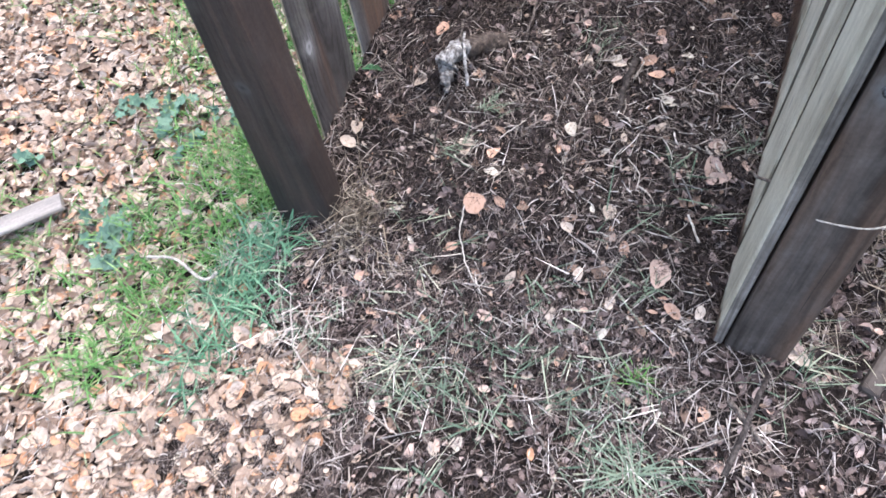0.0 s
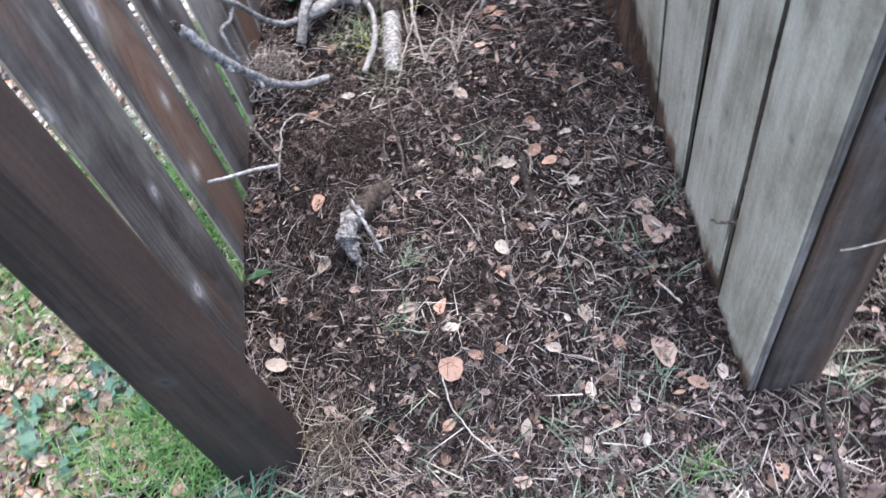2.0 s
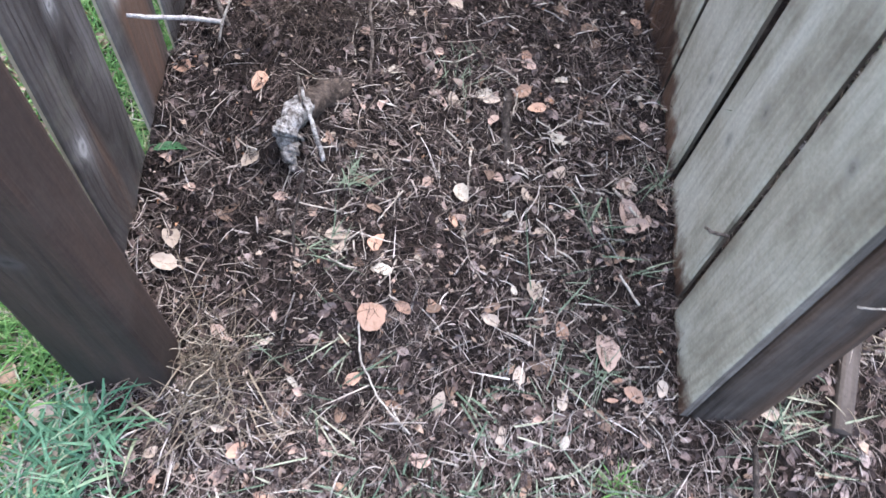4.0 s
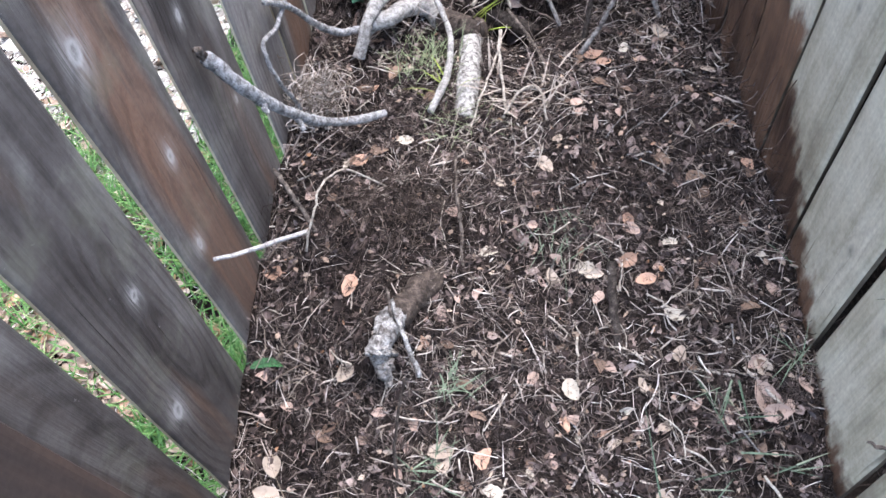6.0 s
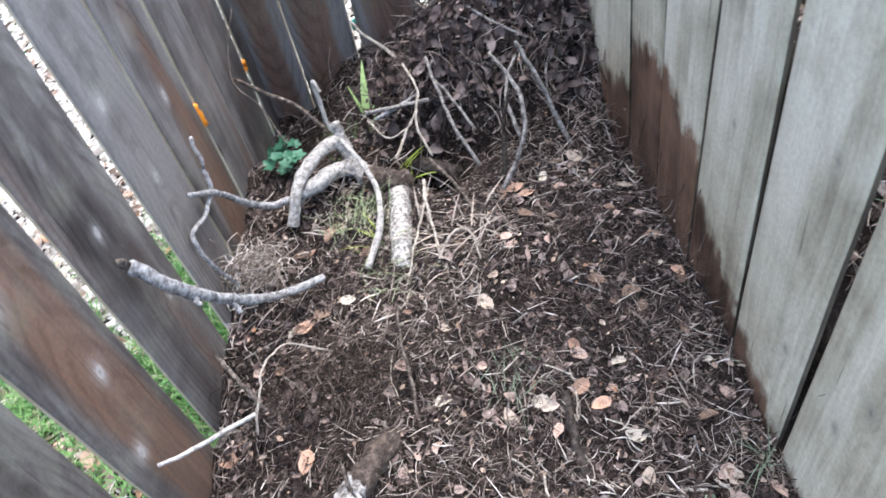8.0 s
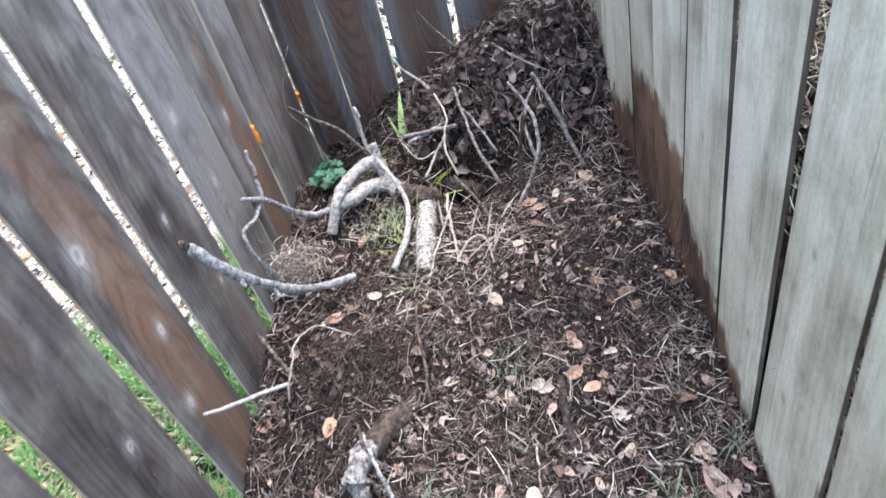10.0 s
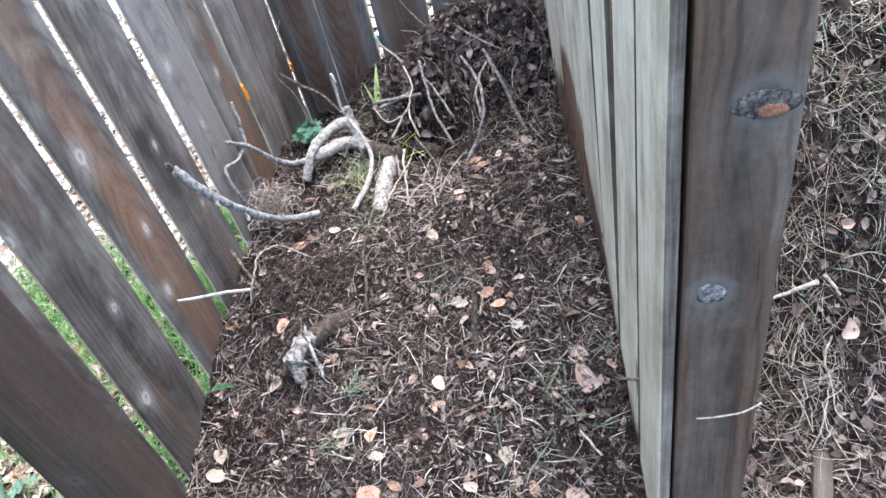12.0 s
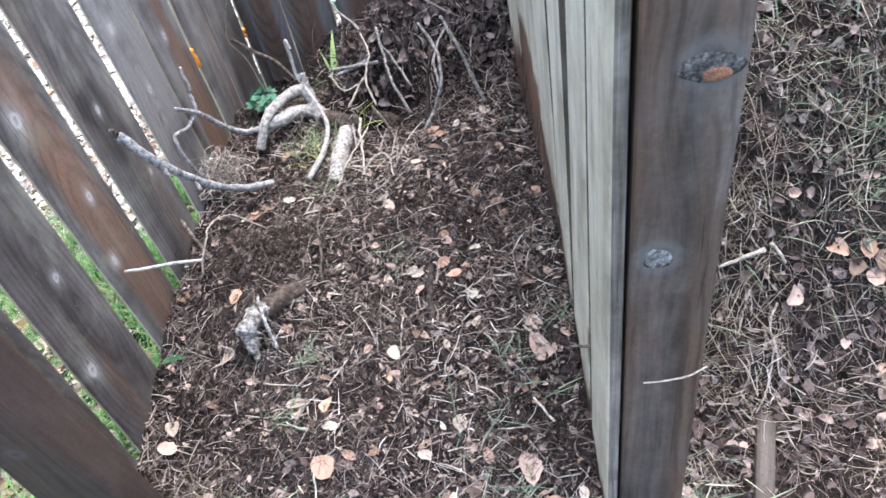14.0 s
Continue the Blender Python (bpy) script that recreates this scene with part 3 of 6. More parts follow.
def board_knots(knots, lo, lo_lean, hi, hi_lean):
    """The knots of one board, in its own measures before it leans."""
    out = []
    for ky, kz, size in knots:
        near, far = lo + lo_lean * kz, hi + hi_lean * kz
        if near < ky < far:
            out.append(((ky - near) / (far - near) * (hi - lo), kz - FOOT, size))
    return out


for lo, lo_lean, hi, hi_lean, tone, warm in LEFT_BOARDS:
    me = board_mesh("board", hi - lo, TOP - FOOT, 0.009, board_knots(LEFT_KNOTS, lo, lo_lean, hi, hi_lean), wood_rng, DARK_WOOD, EDGE_WOOD, tone=tone, warm=warm)
    lean_board(me, hi - lo, lo_lean, hi_lean)
    ob = part("board", me, left_fence)
    # the inner face looks to +x
    ob.matrix_local = Matrix(((-1, 0, 0, 0), (0, 1, 0, lo), (0, 0, 1, 0), (0, 0, 0, 1)))

right_fence = fence("wall_right", "pale grey weathered vertical board fence with damp brown feet")
# the near and the far edge along y at z = 0 with their lean, height of the damp at both edges
RIGHT_BOARDS = ((0.060, 0.105, 0.198, 0.115, 0.07, 0.07), (0.211, 0.105, 0.385, 0.060, 0.12, 0.13), (0.397, 0.066, 0.545, 0.080, 0.13, 0.19), (0.549, 0.090, 0.706, 0.055, 0.20, 0.29),
                (0.713, 0.055, 0.836, 0.095, 0.34, 0.40), (0.842, 0.095, 0.968, 0.100, 0.40, 0.36), (0.974, 0.095, 1.178, 0.040, 0.26, 0.21), (1.182, 0.040, 1.312, 0.030, 0.20, 0.20), (1.316, 0.030, 1.455, 0.0, 0.2, 0.2))
RIGHT_KNOTS = ((0.453, 0.276, 0.007), (0.178, 0.464, 0.008), (0.322, 0.365, 0.008), (0.346, 0.285, 0.009), (0.48, 0.55, 0.007), (0.66, 0.45, 0.006), (0.36, 0.52, 0.007))


def right_face(y):
    """The inner face of the right fence, which turns inwards towards the back."""
    return 0.758 - 0.061 * max(0.0, y - 0.55)


for lo, lo_lean, hi, hi_lean, wet, wet_far in RIGHT_BOARDS:
    me = board_mesh("board", hi - lo, TOP - FOOT, 0.018 if lo < 0.1 else 0.010, board_knots(RIGHT_KNOTS, lo, lo_lean, hi, hi_lean), wood_rng, PALE_WOOD, GREY_EDGE if lo < 0.1 else PALE_EDGE, damp_top=(wet - FOOT, wet_far - FOOT), tone=0.05 * wood_rng.normal() + (0.04 if lo < 0.3 else 0.0))
    lean_board(me, hi - lo, lo_lean, hi_lean, 0.012 * float(step01(lo, 0.2, 0.4)))
    ob = part("board", me, right_fence)
    turn = math.atan2(right_face(lo) - right_face(hi), hi - lo)
    ob.matrix_local = Matrix.Translation((right_face(lo) + 0.001 * wood_rng.normal(), lo, 0)) @ Matrix.Rotation(turn, 4, "Z")

back_fence = fence("wall_back", "dark grey board fence closing the compost bin")
BACK_BOARDS = ((-0.012, 0.094), (0.098, 0.234), (0.250, 0.400), (0.416, 0.566), (0.580, 0.722))
for lo, hi in BACK_BOARDS:
    me = board_mesh("board", hi - lo, BACK_TOP - FOOT, 0.022, [], wood_rng, DARK_WOOD, EDGE_WOOD, tone=0.22, warm=1.1)
    ob = part("board", me, back_fence)
    ob.matrix_local = Matrix(((0, 1, 0, lo), (1, 0, 0, 1.466), (0, 0, 1, FOOT), (0, 0, 0, 1)))

post = tagged(new("fence_post", wood_block("fence_post", 0.098, 0.058, 0.94, [("y", 0.042, 0.434, 0.013)], wood_rng, POST_WOOD, tone=-0.27)),
              "dark brown wooden corner post with a knot, leaning slightly", "fence post", kind="structure")
for v in post.data.vertices:
    u, w, h = v.co.x / 0.098, v.co.y / 0.058, v.co.z - 0.05
    near_x, far_x = -0.038 + 0.075 * h, 0.096 - 0.020 * h
    v.co.x, v.co.y = near_x + u * (far_x - near_x), 0.050 + 0.010 * h + w * (0.050 + 0.033 * h)
post.matrix_world = Matrix.Translation((0, 0, -0.05))
gate_post = tagged(new("fence_post", wood_block("fence_post", 0.088, 0.088, 0.94, [("y", 0.027, 0.608, 0.023), ("y", 0.058, 0.812, 0.027)], wood_rng, GATE_WOOD, tone=-0.04)),
                   "dark grey-brown square post with two large knots", "fence post", kind="structure")
gate_post.data.transform(Matrix(((1, 0, 0.002, 0), (0, 1, 0.10, 0), (0, 0, 1, 0), (0, 0, 0, 1))))
gate_post.matrix_world = Matrix.Translation((0.7785, 0.052, -0.05))
# ---- helpers for branches, blades and single leaves ----
def smooth_line(points, n):
    """n points along a curve through the given ones."""
    p = np.asarray(points, float)
    p = np.concatenate([2 * p[:1] - p[1:2], p, 2 * p[-1:] - p[-2:-1]])
    out = []
    for t in np.linspace(0, len(points) - 1 - 1e-9, n):
        i = int(t)
        f = t - i
        a, b, c, d = p[i : i + 4]
        out.append(0.5 * (2 * b + (c - a) * f + (2 * a - 5 * b + 4 * c - d) * f * f + (3 * b - a - 3 * c + d) * f**3))
    return np.array(out)


def limb(name, points, r0, r1, mat, n=28, sides=9, knobs=0.10, seed=0, blunt=True, rugged=0.0):
    """A branch: a bent tapered tube with an uneven skin and closed ends."""
    line = smooth_line(points, n)
    s = np.linspace(0, 1, n)
    jitter = fbm(s * 9 + seed, s * 0 + seed, 3, seed)[:, None] * np.array([1.0, 0.7, -0.8]) * min(max(r0, 0.004), 0.0055) * 1.9
    line = line + jitter * np.sin(s * math.pi)[:, None] ** 0.5
    r = (r0 + (r1 - r0) * s) * (1 + knobs * 2 * fbm(s * 14 + seed * 3, s * 0 + 1.7, 3, seed + 4))
    ends = [(0, -1), (-1, 1)]
    way = [line[0] - line[1], line[-1] - line[-2]]
    way = [v / (np.linalg.norm(v) + 1e-9) for v in way]
    cap = 0.15 if blunt else 0.8
    line = np.concatenate([[line[0] + way[0] * r[0] * cap], line, [line[-1] + way[1] * r[-1] * cap]])
    r = np.r_[r[0] * 0.25, r, r[-1] * 0.25]
    verts, faces = sticks(line[None], r[None], sides)
    swell = 1 + 0.09 * fbm(verts[:, 0] * 90 + seed, verts[:, 1] * 90 + verts[:, 2] * 60, 3, seed)
    if rugged:
        around = np.tile(np.arange(sides), len(line))
        swell = swell + rugged * (fbm(around * 0.9 + seed, verts[:, 1] * 70 + verts[:, 2] * 40, 3, seed + 2) + 0.5 * fbm(verts[:, 0] * 160, verts[:, 2] * 160 + seed, 3, seed))
    centre = np.repeat(line, sides, 0)
    verts = centre + (verts - centre) * swell[:, None]
    m = len(line)
    first, last = len(verts), len(verts) + 1
    verts = np.concatenate([verts, line[:1], line[-1:]])
    k = np.arange(sides)
    e1 = np.stack([np.full(sides, first), (k + 1) % sides, k, k], -1)
    e2 = np.stack([np.full(sides, last), (m - 1) * sides + k, (m - 1) * sides + (k + 1) % sides, (m - 1) * sides + (k + 1) % sides], -1)
    me = bpy.data.meshes.new(name)
    me.from_pydata(verts.tolist(), [], faces.tolist() + e1[:, :3].tolist() + e2[:, :3].tolist())
    me.materials.append(mat)
    for p in me.polygons:
        p.use_smooth = True
    return me


def thing(name, data, label, category, group=""):
    return tagged(new(name, data), label, category, group)


def blade_geo(base, length, width, yaw, lean, droop, m=5):
    """Grass blades: (n) arrays, base (n, 3)."""
    n = len(base)
    s = np.linspace(0, 1, m)
    out = np.stack([np.cos(yaw), np.sin(yaw), np.zeros(n)], -1)
    side = np.stack([-np.sin(yaw), np.cos(yaw), np.zeros(n)], -1)
    ang = lean[:, None] + droop[:, None] * s[None]
    dr, dz = np.sin(ang) * length[:, None] / (m - 1), np.cos(ang) * length[:, None] / (m - 1)
    r = np.concatenate([np.zeros((n, 1)), np.cumsum(dr, 1)[:, :-1]], 1)
    z = np.concatenate([np.zeros((n, 1)), np.cumsum(dz, 1)[:, :-1]], 1)
    mid = base[:, None] + out[:, None] * r[..., None] + np.array([0, 0, 1.0]) * z[..., None]
    half = 0.5 * width[:, None] * (1 - s[None] ** 2 * 0.92)
    a, b = mid - side[:, None] * half[..., None], mid + side[:, None] * half[..., None]
    verts = np.stack([a, b], 2).reshape(-1, 3)
    i = (np.arange(n)[:, None] * 2 * m + np.arange(m - 1)[None] * 2).ravel()
    return verts, np.stack([i, i + 1, i + 3, i + 2], -1)


def grass_blades(xy, rng, long=(0.03, 0.07), wide=(0.0012, 0.0028), lean=(0.1, 0.8), droop=(0.2, 1.3), lift=0.0):
    n = len(xy)
    base = np.concatenate([xy, (ground_full(xy[:, 0], xy[:, 1]) - 0.003 + lift)[:, None]], -1)
    return blade_geo(base, rng.uniform(*long, n), rng.uniform(*wide, n), rng.uniform(0, 2 * math.pi, n), rng.uniform(*lean, n), rng.uniform(*droop, n))


def single_leaf(size, seed, mat, rows=9, cols=5, wide=1.0, curl=0.5):
    """One fallen leaf, lying flat round its middle, with a short stalk."""
    g = np.random.default_rng(seed)
    shape, faces = leaf_shape(rows, cols, 0.04)
    u, v = shape[:, 0] * wide, shape[:, 1]
    k = g.uniform(0, 50)
    u = u * (1 + 0.55 * fbm(v * 6 + k, np.sign(u) * 3 + k, 3, seed))
    w = curl * (1.2 * u**2 + 0.7 * v**2 * g.uniform(-0.3, 1)) + 0.35 * g.normal() * u * v + 0.01 * g.normal(size=len(u))
    w = w - 0.05 * np.exp(-((u / 0.02) ** 2))
    u = u + 0.25 * g.normal() * v**2
    verts = np.stack([u, v, w + 0.02], -1) * size
    return soup("fallen_leaf", verts, faces, mat)


def leaf_stalk(size, mat):
    return soup("stalk", *sticks(np.array([[[0, -0.48, 0.08], [0.02, -0.58, 0.05], [0.03, -0.66, 0.03]]]) * size, np.full((1, 3), 0.0006), 4), mat)


def plain_leaf_material(name, rgb, rough=0.7):
    m, nt, b = material(name, rough, 0.3)
    pos = coords(nt)
    rnd = nt.nodes.new("ShaderNodeObjectInfo").outputs["Random"]
    tone = ramp(nt, rnd, ((0.0, tuple(0.8 * c for c in rgb)), (1.0, tuple(min(0.85, 1.15 * c) for c in rgb))))
    spots = ramp(nt, noise_tex(nt, 130, 4, pos), ((0.30, (0.45, 0.38, 0.32)), (0.5, (0.95, 0.95, 0.95)), (0.75, (1.08, 1.06, 1.04))))
    nt.links.new(mixed(nt, "MULTIPLY", 0.55, tone, spots), b.inputs["Base Color"])
    relief(nt, b, noise_tex(nt, 400, 3, pos), 0.4, 0.001)
    return m


def bark_material(name, dark, pale, scale=60, lift=0.5):
    m, nt, b = material(name, 0.85, 0.25)
    pos = coords(nt)
    big, fine = noise_tex(nt, scale, 5, pos, 0.7), noise_tex(nt, scale * 6, 3, pos)
    col = ramp(nt, big, ((lift - 0.14, dark), (lift, tuple((a + c) / 2 for a, c in zip(dark, pale))), (lift + 0.12, pale)))
    col = mixed(nt, "MULTIPLY", 0.85, col, ramp(nt, fine, ((0.32, (0.40, 0.37, 0.35)), (0.60, (1.15, 1.15, 1.15)))))
    nt.links.new(col, b.inputs["Base Color"])
    relief(nt, b, maths(nt, "ADD", big, maths(nt, "MULTIPLY", fine, 0.5)), 0.7, 0.003)
    return m


BIRCH = bark_material("pale_birch_bark", (0.12, 0.113, 0.108), (0.47, 0.455, 0.44), 120, 0.46)
FLAKY_BIRCH = bark_material("flaking_birch_bark", (0.05, 0.044, 0.04), (0.56, 0.54, 0.52), 130, 0.48)
GREY_BARK = bark_material("grey_bark", (0.10, 0.096, 0.097), (0.45, 0.45, 0.455), 110, 0.49)
TWIG_BARK = bark_material("brown_twig_bark", (0.045, 0.034, 0.029), (0.26, 0.22, 0.19), 90, 0.55)
DARK_TWIG = bark_material("dark_twig_bark", (0.020, 0.015, 0.013), (0.12, 0.10, 0.088), 90, 0.57)
PALE_TWIG = bark_material("pale_dry_twig", (0.20, 0.165, 0.135), (0.52, 0.47, 0.41), 80, 0.45)
GREY_TWIG = bark_material("grey_brown_twig_bark", (0.080, 0.070, 0.066), (0.37, 0.35, 0.335), 110, 0.49)
WHITE_TWIG = bark_material("bleached_twig", (0.24, 0.225, 0.22), (0.60, 0.58, 0.57), 110, 0.46)
HEAP_STRAW = litter_material("matted_straw", ((0.0, (0.085, 0.066, 0.048)), (0.4, (0.235, 0.19, 0.142)), (0.75, (0.44, 0.375, 0.29)), (0.95, (0.64, 0.58, 0.49))))
GOLD_STRAW = litter_material("golden_straw", ((0.0, (0.05, 0.039, 0.030)), (0.4, (0.15, 0.122, 0.094)), (0.75, (0.34, 0.29, 0.225)), (0.95, (0.58, 0.52, 0.42))))
ROTTEN = bark_material("rotten_root_wood", (0.030, 0.023, 0.019), (0.135, 0.105, 0.088), 90, 0.54)
TORN_FIBRE = bark_material("torn_grey_fibre", (0.10, 0.085, 0.076), (0.40, 0.37, 0.345), 150, 0.50)
CUT_WOOD = bark_material("torn_white_wood", (0.075, 0.065, 0.06), (0.50, 0.49, 0.48), 110, 0.53)
LEAF_TAN = plain_leaf_material("tan_leaf", (0.44, 0.36, 0.295))
LEAF_PINK = plain_leaf_material("pinkish_leaf", (0.46, 0.335, 0.28))
LEAF_ORANGE = plain_leaf_material("orange_leaf", (0.43, 0.27, 0.195))
LEAF_BROWN = plain_leaf_material("brown_leaf", (0.20, 0.135, 0.10))
LEAF_CREAM = plain_leaf_material("cream_leaf", (0.52, 0.46, 0.385))
LEAF_GREEN = plain_leaf_material("green_leaf", (0.045, 0.13, 0.05), 0.5)
HERB_GREEN = plain_leaf_material("herb_leaf", (0.045, 0.145, 0.088), 0.5)
BROAD_GREEN = plain_leaf_material("broad_blade", (0.36, 0.50, 0.20), 0.5)
WEED_GREEN = plain_leaf_material("weed_leaf", (0.10, 0.175, 0.12), 0.55)
LIME = plain_leaf_material("lime_blade", (0.26, 0.33, 0.06), 0.5)
ORANGE_SCRAP = plain_leaf_material("orange_scrap", (0.80, 0.26, 0.02), 0.5)
TEAL_SCRAP = plain_leaf_material("turquoise_scrap", (0.04, 0.38, 0.30), 0.4)
OLD_SLAT = wood_material("old_grey_slat", (0.13, 0.112, 0.095), (0.235, 0.205, 0.18), (0.36, 0.325, 0.29), (0.25, 0.225, 0.20))


# ---- branches in the bin ----
def branch(name, label, main, extra=()):
    """A fallen branch: its main limb, with side limbs and twigs as parts."""
    ob = thing(name, None, label, "branch")
    for k, (piece, pts, r0, r1, mat) in enumerate((main, *extra)):
        part(piece, limb(piece, pts, r0, r1, mat, n=max(12, 10 * len(pts)), sides=15, knobs=0.22, seed=17 * k + len(pts), rugged=0.22), ob)
    return ob


branch("birch_branch", "forked pale grey birch branch with lichen-white bark lying on compost",
       ("limb", ((0.252, 1.030, 0.133), (0.238, 1.045, 0.141), (0.221, 1.06, 0.148), (0.188, 1.035, 0.168), (0.160, 1.0, 0.178), (0.135, 0.985, 0.178), (0.11, 0.975, 0.165)), 0.020, 0.012, BIRCH),
       (("rotten_limb", ((0.314, 1.032, 0.116), (0.300, 1.016, 0.130), (0.278, 1.018, 0.140), (0.250, 1.032, 0.142)), 0.022, 0.0205, ROTTEN),
        ("side_limb", ((0.216, 1.075, 0.165), (0.200, 1.085, 0.195), (0.183, 1.07, 0.205), (0.161, 1.04, 0.207), (0.137, 1.0, 0.203), (0.120, 0.96, 0.188), (0.104, 0.93, 0.150)), 0.013, 0.0105, BIRCH),
        ("stub", ((0.221, 1.06, 0.150), (0.211, 1.085, 0.183), (0.203, 1.105, 0.228)), 0.013, 0.010, BIRCH),
        ("twig", ((0.190, 1.125, 0.285), (0.179, 1.136, 0.303), (0.183, 1.12, 0.255), (0.192, 1.105, 0.214), (0.228, 1.045, 0.194), (0.254, 1.000, 0.170), (0.266, 0.940, 0.158), (0.262, 0.875, 0.156), (0.238, 0.80, 0.150)), 0.0036, 0.0062, BIRCH),
        ("twig", ((0.11, 0.97, 0.180), (0.075, 0.95, 0.190), (0.046, 0.93, 0.226), (0.020, 0.895, 0.290), (0.012, 0.83, 0.350)), 0.0066, 0.0046, GREY_BARK)))
log = thing("birch_log", None, "short cut birch log with flaking white bark half sunk in compost", "log")
part("bark", limb("bark", ((0.301, 1.025, 0.110), (0.298, 0.96, 0.128), (0.296, 0.88, 0.138), (0.293, 0.80, 0.128)), 0.0215, 0.019, FLAKY_BIRCH, n=60, sides=22, seed=3), log)
part("cut_end", limb("cut_end", ((0.301, 1.024, 0.112), (0.3012, 1.033, 0.1095)), 0.0185, 0.0165, CUT_WOOD, n=4, sides=14, seed=5), log, "pale sawn end")
branch("fallen_branch", "grey lichen-covered branch leaning against the board fence",
       ("limb", ((0.016, 0.605, 0.453), (0.025, 0.607, 0.436), (0.040, 0.612, 0.404), (0.053, 0.63, 0.356), (0.069, 0.65, 0.313), (0.084, 0.68, 0.265), (0.104, 0.715, 0.222), (0.130, 0.748, 0.190), (0.168, 0.778, 0.172)), 0.0098, 0.0062, GREY_BARK),
       (("stub", ((0.051, 0.625, 0.365), (0.058, 0.612, 0.352)), 0.004, 0.003, GREY_BARK), ("stub", ((0.074, 0.655, 0.300), (0.084, 0.642, 0.286)), 0.004, 0.003, GREY_BARK),
        ("broken_tip", ((0.017, 0.605, 0.452), (0.014, 0.600, 0.466), (0.020, 0.597, 0.472)), 0.006, 0.003, TWIG_BARK)))
